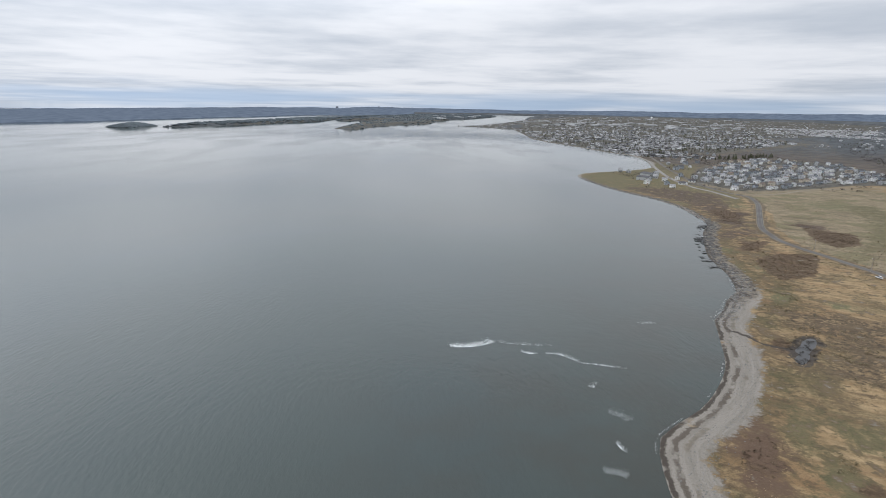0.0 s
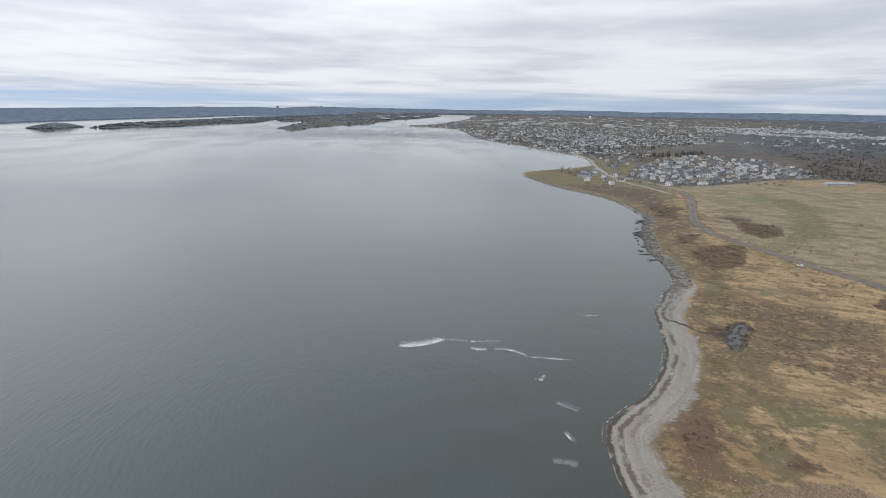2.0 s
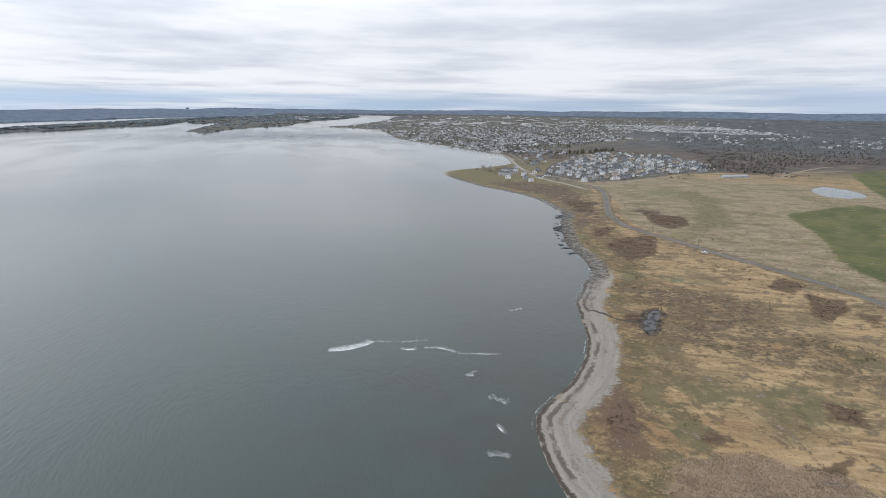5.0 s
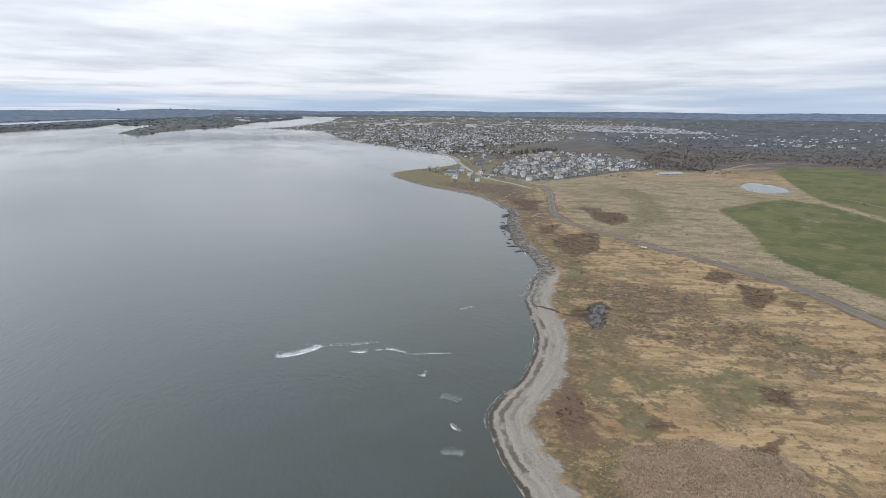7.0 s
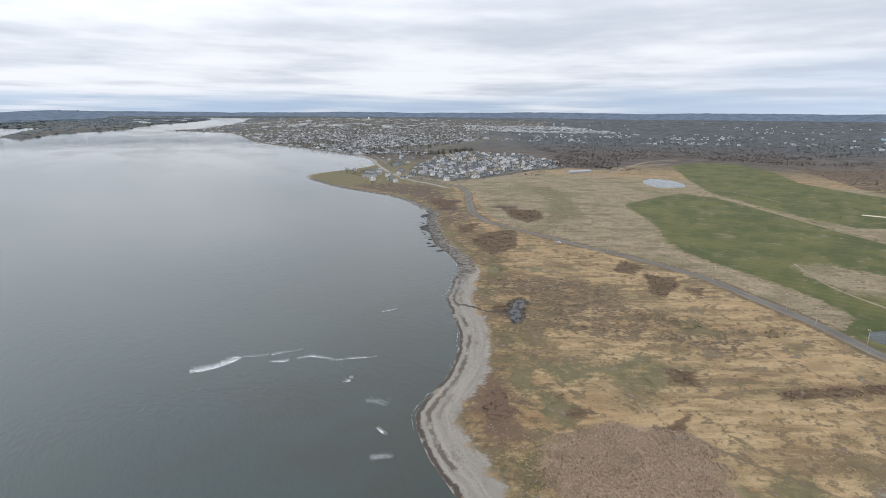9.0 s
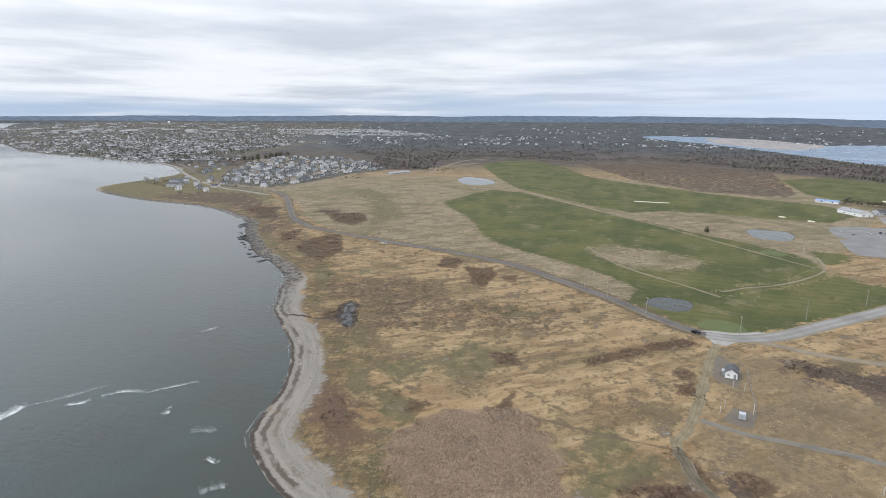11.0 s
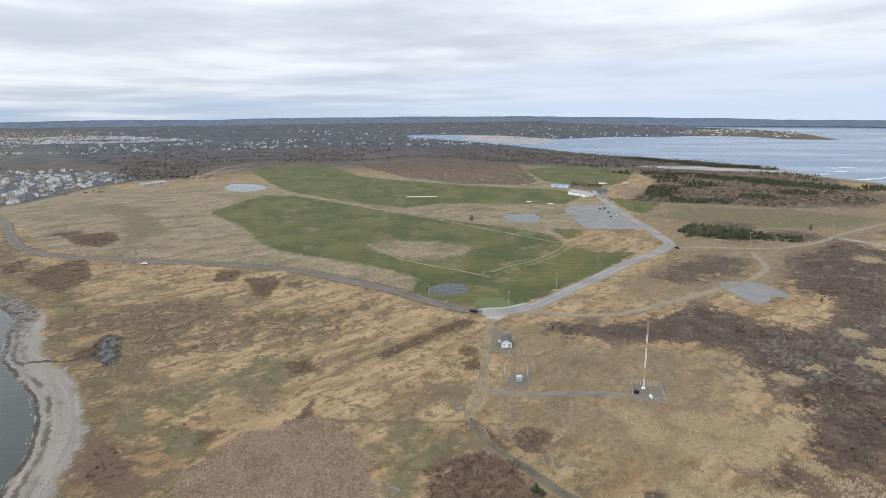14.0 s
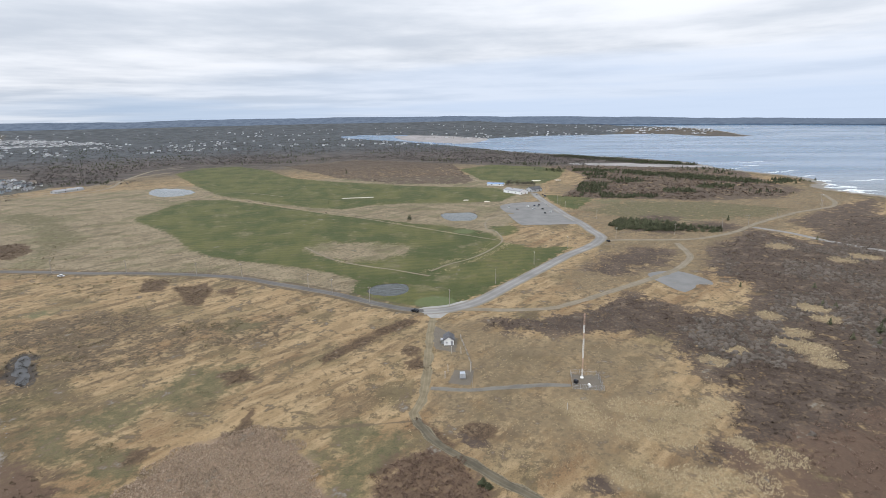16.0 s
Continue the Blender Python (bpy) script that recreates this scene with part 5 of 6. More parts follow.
p = strew(rng, 16000, -75, -20, 300, 900, 0.8)
hum = rough_field(p, 40, 56) * 0.6 + rough_field(p, 9, 57) * 0.4
p = p[open_grass(p) & (hum > 0.66) & (p[:, 1] > 100)]
grow("meadow_tussocks", HUMMOCK, p, rng.uniform(0.3, 0.8, len(p)), rng.uniform(0.5, 1.3, len(p)), 7, "bush", "olive and brown tussocks in the dry meadow", "grass", 58, 0.45)
p = strew_in(rng, 20000, 88, 166, 62, 140)
p = p[inside_by(p, REEDS) > -4.0 + 6 * rough_field(p, 6, 28)]
grow("reed_bed", REED_STEMS, p, rng.uniform(0.3, 0.65, len(p)), rng.uniform(0.35, 0.7, len(p)), 9, "tuft", "dense bed of dead pinkish-brown reeds", "reeds", 39, 0.15)
lines = [np.array(curve_through(q, 1.5)) for q in REED_LINES]
p = np.concatenate([q[rng.integers(0, len(q), 8 * len(q))] + rng.normal(0, 1.7, (8 * len(q), 2)) for q in lines])
p = p[rough_field(p, 9, 66) > 0.35]
grow("ditch_reeds", PALE_GRASS, p, rng.uniform(0.2, 0.4, len(p)), rng.uniform(0.4, 0.8, len(p)), 8, "bent", "pale dead reeds along the ditches of the golf course", "reeds", 66, 0.1)
q = p[rng.random(len(p)) < 0.006]
grow("ditch_bushes", HEATH_TWIGS, q, rng.uniform(0.8, 2.2, len(q)), rng.uniform(0.8, 1.8, len(q)), 14, "bush", "small leafless bushes along the ditches", "scrub", 67, 0.4)
p = strew_in(rng, 2600, 148, 192, 220, 268)
p = p[(inside_by(p, MARSH) > -4) & (rough_field(p, 2.6, 91) > 0.62)]
grow("marsh_sedge", surface("marsh_sedge", (0.035, 0.03, 0.024), (0.11, 0.09, 0.066), 6, 0.95, each=0.5), p, rng.uniform(0.4, 0.8, len(p)), rng.uniform(0.3, 0.7, len(p)), 9, "bush", "dark sedge standing in and round the marsh pool", "reeds", 92, 0.4)
line = np.array(curve_through([(1139, 69), (1141, -2), (1120, -54), (1079, -102), (1052, -146), (1008, -184), (985, -222), (968, -257), (985, -300)], 4.0))
p = line[rng.integers(0, len(line), 1500)] + rng.normal(0, 15, (1500, 2))
p = p[rough_field(p, 24, 95) > 0.3]
q = strew_in(rng, 4200, 760, 1080, -270, 60)
q = q[(inside_by(q, FOREST) > 8) & (rough_field(q, 60, 93) + 0.25 * rough_field(q, 15, 96) > 0.74)]
spit = np.array(curve_through([(1560, 95), (1474, 8), (1390, -60), (1340, -122), (1306, -176), (1290, -202)], 4.0))
spit = spit[rng.integers(0, len(spit), 1500)] + rng.normal(0, 14, (1500, 2))
spit = spit[(rough_field(spit, 22, 97) > 0.25) & (inside_by(spit, LAGOON) < -3)]
p = np.concatenate((p, q, spit))
p = p[land_by(p) > 6]
grow("shore_spruces", SPRUCE, p, rng.uniform(2.2, 5.5, len(p)), rng.uniform(2.0, 4.2, len(p)), 18, "cone", "dark wind-shorn spruces in clumps along the far shore", "trees", 94)
p = strew_in(rng, 2900, 110, 160, 16, 72)
p = p[inside_by(p, RED_BOG) > -2 + 5 * rough_field(p, 5, 29)]
grow("bog_scrub", RED_TWIGS, p, rng.uniform(0.3, 0.8, len(p)), rng.uniform(0.4, 1.0, len(p)), 9, "bush", "reddish-brown bog myrtle scrub", "scrub", 40, 0.42)


def spruce_tree(kind, seed, broad=2.6):
    """A spruce with a tapered trunk and drooping tiers of ragged needles."""
    r = random.Random(seed)
    tree = thing("spruce_tree", "dark green spruce with a ragged crown", "tree", kind)
    bm = bmesh.new()
    tube(bm, (0, 0, -0.3), (0, 0, 9), 0.22, 0.04, 6)
    part("trunk", bm, BARK, tree)
    bm = bmesh.new()
    for i in range(70):
        f = 0.06 + 0.92 * (i / 70)
        a, reach = i * 2.4 + r.uniform(-0.4, 0.4), (1 - f) * broad * r.uniform(0.7, 1.2) + 0.15
        z = 10 * f
        v = [bm.verts.new(q) for q in ((0, 0, z + 0.7), (reach * math.cos(a - 0.35), reach * math.sin(a - 0.35), z - 0.3), (reach * 1.15 * math.cos(a), reach * 1.15 * math.sin(a), z - 0.1), (reach * math.cos(a + 0.35), reach * math.sin(a + 0.35), z - 0.35))]
        bm.faces.new((v[0], v[1], v[2]))
        bm.faces.new((v[0], v[2], v[3]))
    part("crown", bm, SPRUCE, tree)
    return tree


def stand(x, y, turn=0.0, size=1.0, sink=0.0):
    """The pose of a thing on the ground at a plan point."""
    (w,), s = settle([(x, y)], height_of(np.array([(x, y)], float)))
    return pose(w[0], w[1], w[2] - sink, 0, 0, turn) @ Matrix.Scale(size, 4)


def copies(first, places):
    """Puts a thing at the first of (x, y, turn, size) and copies of it at the others."""
    made = []
    for i, (x, y, turn, size) in enumerate(places):
        ob = first if i == 0 else copy_thing(first, Matrix())
        ob.matrix_basis = stand(x, y, turn, size)
        made.append(ob)
    return made


r = random.Random(5)
grove = surface("grove_twigs", (0.05, 0.046, 0.034), (0.12, 0.108, 0.082), 20, 0.95, each=0.5)
p = np.column_stack((rng.normal(888, 7, 46), rng.uniform(88, 132, 46)))
grow("clubhouse_grove", grove, p, rng.uniform(3, 7, 46), rng.uniform(2, 4, 46), 26, "crown", "leafless grove of trees behind the clubhouse", "trees", 98, 0.4)
row = [(689 + 195 * i / 27 + r.uniform(-4, 4), 1403 + 101 * i / 27 + r.uniform(-16, 16), r.uniform(0, 360), r.uniform(0.9, 1.4)) for i in range(28)]
copies(spruce_tree("spruce row behind the houses", 1, 3.2), row)
clump = []
CLUMP = [(568, -15), (602, -30), (595, -73), (566, -119), (545, -118), (543, -78), (540, -23)]
for x, y in strew_in(rng, 800, 520, 612, -125, 0):
    if inside_by(np.array([(x, y)]), CLUMP)[0] > 1 and len(clump) < 270:
        clump.append((x, y, r.uniform(0, 360), r.uniform(0.3, 0.52) * (1.0 if y > -75 else 0.75)))
copies(spruce_tree("spruce thicket by the gravel road", 2, 6.5), clump)
copies(spruce_tree("spruce bush by the track", 4, 6.0), [(142.6, 30.6, 20, 0.3), (141.5, 28.6, 80, 0.22)])
copies(spruce_tree("lone spruces on the heath", 3, 3.4), [(370, -91, 10, 0.36), (309, -119, 40, 0.42), (290, -122, 90, 0.38), (301, -138, 0, 0.66), (302, -144, 60, 0.5), (338, -132, 20, 0.4), (342, -127, 70, 0.34), (319, -148, 50, 0.45), (285, -131, 10, 0.35), (376, -134, 80, 0.4), (524, -185, 0, 0.45), (610, -134, 30, 0.6), (566, 191, 70, 0.7), (570, 194, 20, 0.55), (1054, 486, 0, 0.8), (665, 336, 0, 0.35), (732, 489, 0, 0.35)])

# ---- buildings ----
def gable(bm, w, d, h, rise):
    """Walls of a house with gables at both ends (the ridge runs along y)."""
    v = [bm.verts.new(q) for q in ((-w / 2, -d / 2, -0.4), (w / 2, -d / 2, -0.4), (w / 2, d / 2, -0.4), (-w / 2, d / 2, -0.4), (-w / 2, -d / 2, h), (w / 2, -d / 2, h), (w / 2, d / 2, h), (-w / 2, d / 2, h), (0, -d / 2, h + rise), (0, d / 2, h + rise))]
    for f in ((3, 2, 1, 0), (0, 1, 5, 8, 4), (1, 2, 6, 5), (2, 3, 7, 9, 6), (3, 0, 4, 7), (4, 8, 9, 7), (5, 6, 9, 8)):
        bm.faces.new([v[i] for i in f])


def roof_slabs(bm, w, d, h, rise, eave=0.45, thick=0.22):
    """Two sloping roof slabs that overhang the walls."""
    k = rise / (w / 2)
    for side in (-1, 1):
        x1, z1 = side * (w / 2 + eave), h - eave * k
        top = [(0, -d / 2 - eave, h + rise), (0, d / 2 + eave, h + rise), (x1, d / 2 + eave, z1), (x1, -d / 2 - eave, z1)]
        v = [bm.verts.new((x, y, z + 0.03 + t)) for t in (0, thick) for x, y, z in top]
        for f in ((0, 1, 2, 3), (7, 6, 5, 4), (0, 4, 5, 1), (1, 5, 6, 2), (2, 6, 7, 3), (3, 7, 4, 0)):
            bm.faces.new([v[i] for i in f])
    bmesh.ops.recalc_face_normals(bm, faces=bm.faces)


def house(w, d, h, rise, wall, roof, label, group, name="house", category="house"):
    home = thing(name, label, category, group)
    bm = bmesh.new()
    gable(bm, w, d, h, rise)
    part("wall", bm, wall, home)
    bm = bmesh.new()
    roof_slabs(bm, w, d, h, rise)
    part("roof", bm, roof, home)
    for y in (-d / 2 - 0.03, d / 2 + 0.03):
        for x in (-w * 0.27, w * 0.27):
            for z in ((1.0, 3.8) if h > 4.5 else (1.0,)):
                if y < 0 and x > 0 and z < 2:
                    continue
                bm = bmesh.new()
                box(bm, x - 0.7, x + 0.7, y - 0.05, y + 0.05, z, z + 1.4)
                part("window", bm, WINDOW, home)
    for y in (-d * 0.25, d * 0.2):
        for x in (-w / 2 - 0.03, w / 2 + 0.03):
            bm = bmesh.new()
            box(bm, x - 0.05, x + 0.05, y - 0.8, y + 0.8, 1.0, 2.4)
            part("window", bm, WINDOW, home)
    bm = bmesh.new()
    box(bm, w * 0.14, w * 0.14 + 1.0, -d / 2 - 0.1, -d / 2 + 0.05, 0.0, 2.1)
    part("door", bm, DOOR, home)
    bm = bmesh.new()
    box(bm, -w * 0.2, -w * 0.2 + 0.8, d * 0.1, d * 0.1 + 0.8, h, h + rise + 0.9)
    part("chimney", bm, ROOFS[2], home)
    return home


DESIGNS = [(9.5, 12, 5.6, 2.6, 0, 1, "two-storey white house with a grey shingle roof"), (10.5, 9, 5.4, 3.0, 1, 1, "two-storey grey house with a grey roof"), (8.5, 13, 3.2, 2.4, 0, 0, "low white bungalow with a dark roof"),
           (9, 11, 5.6, 2.8, 2, 2, "two-storey beige house with a brown roof"), (10, 10, 5.5, 2.6, 0, 1, "square white house with a pale grey roof"), (9, 12, 5.5, 2.8, 3, 0, "blue-grey house with a charcoal roof")]
plots = []
for i in range(40):
    for j in range(40):
        u, v = i * 19.5 - 390, j * 27.0 - 540
        x, y = 648 + u * 0.83 - v * 0.56 + r.uniform(-4, 4), 1110 + u * 0.56 + v * 0.83 + r.uniform(-4, 4)
        if r.random() < 0.9:
            plots.append((x, y, 34 + r.choice((0, 90, 180, 270)) + r.uniform(-9, 9), r.uniform(0.62, 0.82)))
plots = [q for q, d in zip(plots, inside_by(np.array([q[:2] for q in plots]), ESTATE)) if d > -4]
plots = [q for q in plots if (q[0] > 450 or r.random() < 0.7) and (q[1] < 1230 or r.random() < 0.75)]
loose = [(336, 1065), (347, 1049), (361, 1007), (325, 890), (349, 847), (353, 880), (400, 955), (369, 971), (521, 1186), (553, 1300), (568, 1332), (584, 1292), (541, 1258), (618, 1567), (651, 1543), (740, 1581), (673, 1504), (498, 1245), (443, 949), (470, 990), (486, 1067), (696, 1620), (763, 1667), (585, 1425), (381, 886), (411, 922), (438, 974), (424, 999), (390, 1027), (465, 1122), (487, 1153), (518, 1104), (640, 1470), (673, 1452), (607, 1488), (728, 1518), (519, 1338), (369, 931), (453, 888), (469, 924)]
plots += [(x, y, r.uniform(0, 360), r.uniform(0.65, 0.95)) for x, y in loose]
by_design = [[] for _ in DESIGNS]
for q in plots:
    by_design[r.choice((0, 1, 1, 2, 3, 4, 5, 5))].append(q)
for (w, d, h, rise, wall, roof, label), places in zip(DESIGNS, by_design):
    if places:
        copies(house(w, d, h, rise, WALLS[wall], ROOFS[roof], label, "houses of the estate"), places)
copies(house(16, 24, 6, 2.5, WALLS[1], ROOFS[0], "large grey shed with a dark roof by the shore", "sheds on the point", "shed", "shed"), [(361, 986, 20, 1.0), (338, 940, 40, 0.9)])
barn = house(14, 50, 3.0, 2.2, WALLS[1], ROOFS[1], "long low grey barn with a pale grey roof", "", "barn", "barn")
barn.matrix_basis = stand(736.2, 847.7, 88)

club = house(15, 36, 4.0, 2.6, WALLS[0], ROOFS[1], "white clubhouse with a broad pale roof", "", "clubhouse", "clubhouse")
club.matrix_basis = stand(796.9, 106.4, -42)
wing = house(13, 20, 3.6, 3.2, WALLS[1], ROOFS[0], "clubhouse wing with a dark green-grey roof", "", "clubhouse_wing", "clubhouse")
wing.matrix_basis = stand(817.4, 82.2, 50)
shed = house(9, 27, 2.8, 1.3, WALLS[0], BLUE_SHEET, "long blue-roofed cart shed", "", "cart_shed", "shed")
shed.matrix_basis = stand(885.2, 149.7, -6)


def row_houses(name, pts, turn, w, d, h, rise, label):
    """Far houses, too many to count, as one mesh: walls and roofs."""
    base, s = settle(pts, height_of(pts) - 0.5)
    k = np.array([(-1, -1, 0), (1, -1, 0), (1, 1, 0), (-1, 1, 0), (-1, -1, 1), (1, -1, 1), (1, 1, 1), (-1, 1, 1)], float)
    walls = k[None] * np.stack((w / 2, d / 2, h), 1)[:, None]
    e = np.array([(-1.1, -1.08, 0), (1.1, -1.08, 0), (1.1, 1.08, 0), (-1.1, 1.08, 0), (0, -1.08, 1), (0, 1.08, 1)], float)
    tops = e[None] * np.stack((w / 2, d / 2, rise), 1)[:, None] + np.stack((0 * h, 0 * h, h + 0.05), 1)[:, None]
    c, q = np.cos(turn)[:, None], np.sin(turn)[:, None]

    def put(v):
        return (np.stack((v[..., 0] * c - v[..., 1] * q, v[..., 0] * q + v[..., 1] * c, v[..., 2]), -1) * s[:, None, None] + base[:, None]).reshape(-1, 3)
    n = np.arange(len(pts))[:, None, None]
    wf = (n * 8 + np.array([(0, 1, 5, 4), (1, 2, 6, 5), (2, 3, 7, 6), (3, 0, 4, 7)])[None]).reshape(-1, 4)
    rf = len(pts) * 8 + (n * 6 + np.array([(0, 4, 5, 3), (4, 1, 2, 5), (0, 1, 4, 4), (3, 5, 5, 2)])[None]).reshape(-1, 4)
    tri = np.concatenate((wf[:, [0, 1, 2]], wf[:, [0, 2, 3]], rf[:, [0, 1, 2]], rf[:, [0, 2, 3]]))
    tri = tri[(tri[:, 0] != tri[:, 1]) & (tri[:, 1] != tri[:, 2]) & (tri[:, 0] != tri[:, 2])]
    ob = raw_mesh(name, np.concatenate((put(walls), put(tops))), tri, [TOWN_WALL, TOWN_ROOF], (tri[:, 0] >= len(pts) * 8).astype(int))
    return tagged(ob, label, "houses", kind="stuff")


p = strew(rng, 10500, -60, 8, 1550, 11000, 0.9)
p = p[((inside_by(p, TOWN) > 5) | ((land_by(p) < 190) & (p[:, 0] < 1200) & (np.max([inside_by(p, isle) for isle in ISLES], axis=0) < 0))) & (land_by(p) > 14) & (rough_field(p, 120, 41) > 0.3)]
n = len(p)
street = np.round(rough_field(p, 400, 42) * 3) * 0.5 + rng.choice([0, math.pi / 2], n)
row_houses("town_houses", p, street, rng.uniform(6, 9.5, n), rng.uniform(7, 11, n), rng.uniform(2.6, 4.4, n), rng.uniform(1.8, 3.2, n), "close-set pale houses of a seaside town")
BAND = [(1965, 3315), (2543, 4643), (3780, 5337), (2906, 3254), (2597, 2618), (2245, 2582)]
p = strew(rng, 7000, -50, -20, 2300, 5500, 1.0)
p = p[(inside_by(p, BAND) > 0) & (rough_field(p, 200, 43) > 0.25)]
n = len(p)
row_houses("suburb_houses", p, rng.uniform(0, 3, n), rng.uniform(7, 11, n), rng.uniform(7, 11, n), rng.uniform(3, 5.5, n), rng.uniform(1.8, 3.0, n), "pale suburb of houses beyond the woods")
p = strew(rng, 1500, -118, -30, 2300, 9000, 1.0)
p = p[(land_by(p) > 40) & (inside_by(p, BAND) < 0) & (inside_by(p, TOWN) < 0) & (rough_field(p, 300, 44) > 0.62)]
n = len(p)
q = strew_in(rng, 900, 2800, 4600, -700, 600)
q = q[(land_by(q) > 30) & (inside_by(q, HEADLAND) > -250) & (q[:, 0] > 3050) & (rough_field(q, 130, 97) > 0.62)]
p = np.concatenate((p, q))
n = len(p)
row_houses("village_houses", p, rng.uniform(0, 3, n), rng.uniform(7, 10, n), rng.uniform(7, 11, n), rng.uniform(3, 5, n), rng.uniform(1.8, 3.0, n), "scattered pale village houses among far woods")
p = strew(rng, 130, -28, 1, 4500, 11000, 0.8)
p = p[(land_by(p) > 60)]
n = len(p)
row_houses("works_buildings", p, rng.uniform(0, 3, n), rng.uniform(30, 80, n), rng.uniform(30, 110, n), rng.uniform(5, 9, n), rng.uniform(0.5, 2, n), "large pale industrial sheds beyond the town")

p = strew_in(rng, 950, 390, 900, 820, 1420)
p = p[(inside_by(p, ESTATE) > -25)]
grow("estate_trees", TWIGS, p, rng.uniform(2.5, 6, len(p)), rng.uniform(1.5, 3, len(p)), 14, "crown", "leafless garden trees between the estate's houses", "trees", 48, 0.4)
p = strew_in(rng, 1500, 300, 900, 830, 1650)
p = p[(inside_by(p, ESTATE) < -10) & (inside_by(p, FOREST) < 0) & (land_by(p) > 25) & (rough_field(p, 60, 49) > 0.5)]
grow("lane_scrub", GREY_TWIGS, p, rng.uniform(1.5, 4, len(p)), rng.uniform(1.5, 3.5, len(p)), 14, "bush", "brown leafless scrub round the estate", "scrub", 49, 0.4)

# town trees between the houses
p = strew(rng, 15000, -60, 4, 1500, 9000, 0.9)
p = p[((inside_by(p, TOWN) > 5) | ((land_by(p) < 190) & (p[:, 0] < 1200) & (np.max([inside_by(p, isle) for isle in ISLES], axis=0) < 0))) & (land_by(p) > 14)]
dark = rng.random(len(p)) < 0.35
grow("town_spruces", SPRUCE, p[dark], rng.uniform(6, 12, dark.sum()), rng.uniform(2, 3.2, dark.sum()), 10, "cone", "dark spruces between the town's houses", "trees", 45)
grow("town_trees", TWIGS, p[~dark], rng.uniform(5, 9, (~dark).sum()), rng.uniform(2.2, 4, (~dark).sum()), 10, "crown", "leafless trees between the town's houses", "trees", 46, 0.45)

water_tower = thing("water_tower", "white water tower beyond the town", "water tower")
water_tower.matrix_basis = stand(2943.5, 8120.3, 0, 0.5)
bm = bmesh.new()
tube(bm, (0, 0, -5), (0, 0, 20), 4, 4, 12)
part("stem", bm, WALLS[0], water_tower)
bm = bmesh.new()
tube(bm, (0, 0, 20), (0, 0, 34), 13, 13, 16)
tube(bm, (0, 0, 34), (0, 0, 38), 13, 2, 16)
part("tank", bm, WALLS[0], water_tower)

# ---- hut, cabinet, mast ----
hut = thing("hut", "small white gabled utility hut with a grey roof", "hut")
hut.matrix_basis = stand(246.0, 67.2, 105)
W, D, Hh, RISE = 4.8, 7.0, 2.7, 1.5
bm = bmesh.new()
gable(bm, W, D, Hh, RISE)
part("wall", bm, surface("hut_white", (0.78, 0.78, 0.77), (0.86, 0.86, 0.85), 2, 0.6), hut)
bm = bmesh.new()
roof_slabs(bm, W, D, Hh, RISE, 0.4, 0.15)
part("roof", bm, ROOFS[0], hut, "dark grey shingle roof")
for x0, x1, z0, z1, name, mat in ((-1.9, -0.9, 0, 2.1, "door", ROOFS[1]), (0.6, 1.5, 1.0, 1.9, "vent", STEEL)):
    for y in (D / 2 + 0.03, -D / 2 - 0.03):
        bm = bmesh.new()
        box(bm, x0, x1, y - 0.05, y + 0.05, z0, z1)
        part(name, bm, mat, hut)
bm = bmesh.new()
box(bm, W / 2, W / 2 + 1.6, -1.5, 1.5, 0, 1.9)
part("cabinet", bm, STEEL, hut, "steel cabinet beside the hut")

cabinet = thing("equipment_cabinet", "pale grey steel equipment cabinet on gravel", "cabinet")
cabinet.matrix_basis = stand(210.7, 52.3, 106)
bm = bmesh.new()
box(bm, -1.1, 1.1, -1.2, 1.2, 0.2, 2.2)
bmesh.ops.bevel(bm, geom=bm.edges[:], offset=0.06, segments=1, affect="EDGES")
part("body", bm, surface("cabinet_grey", (0.3, 0.33, 0.37), (0.42, 0.45, 0.49), 1.5, 0.5), cabinet)
bm = bmesh.new()
box(bm, -1.4, 1.4, -1.5, 1.5, 0, 0.2)
part("plinth", bm, LOT, cabinet)
for x in (-0.65, 0.65):
    bm = bmesh.new()
    box(bm, x - 0.55, x + 0.55, 1.41, 1.46, 0.4, 2.4)
    part("door", bm, WALLS[1], cabinet)

mast = thing("radio_mast", "tall lattice radio mast banded white and orange", "mast")
mast.matrix_basis = stand(221.1, 3.2)


def lattice(z0, z1, mat, label):
    """A three-sided lattice section between two heights."""
    bm = bmesh.new()
    side = [Vector((0.3 * math.cos(a), 0.3 * math.sin(a), 0)) for a in (0.5, 0.5 + math.tau / 3, 0.5 + 2 * math.tau / 3)]
    for s in side:
        tube(bm, s + Vector((0, 0, z0)), s + Vector((0, 0, z1)), 0.085, 0.085, 6)
    n = max(1, round((z1 - z0) / 0.8))
    for i in range(n):
        za, zb = z0 + (z1 - z0) * i / n, z0 + (z1 - z0) * (i + 1) / n
        for a, b in zip(side, side[1:] + side[:1]):
            tube(bm, a + Vector((0, 0, za)), b + Vector((0, 0, zb)), 0.06, 0.06, 4)
    part("mast_section", bm, mat, mast, label)


for z0, z1, mat, label in ((0.3, 4.2, MAST_WHITE, "white lattice section"), (4.2, 9.0, MAST_RED, "faded orange lattice section"), (9.0, 17.6, MAST_WHITE, "white lattice section"), (17.6, 20.2, MAST_RED, "faded orange lattice section"), (20.2, 23.6, MAST_WHITE, "white lattice section"), (23.6, 28.6, MAST_RED, "faded orange lattice section")):
    lattice(z0, z1, mat, label)
bm = bmesh.new()
tube(bm, (0, 0, -0.3), (0, 0, 0.3), 0.8, 0.8, 10)
part("footing", bm, MAST_WHITE, mast)

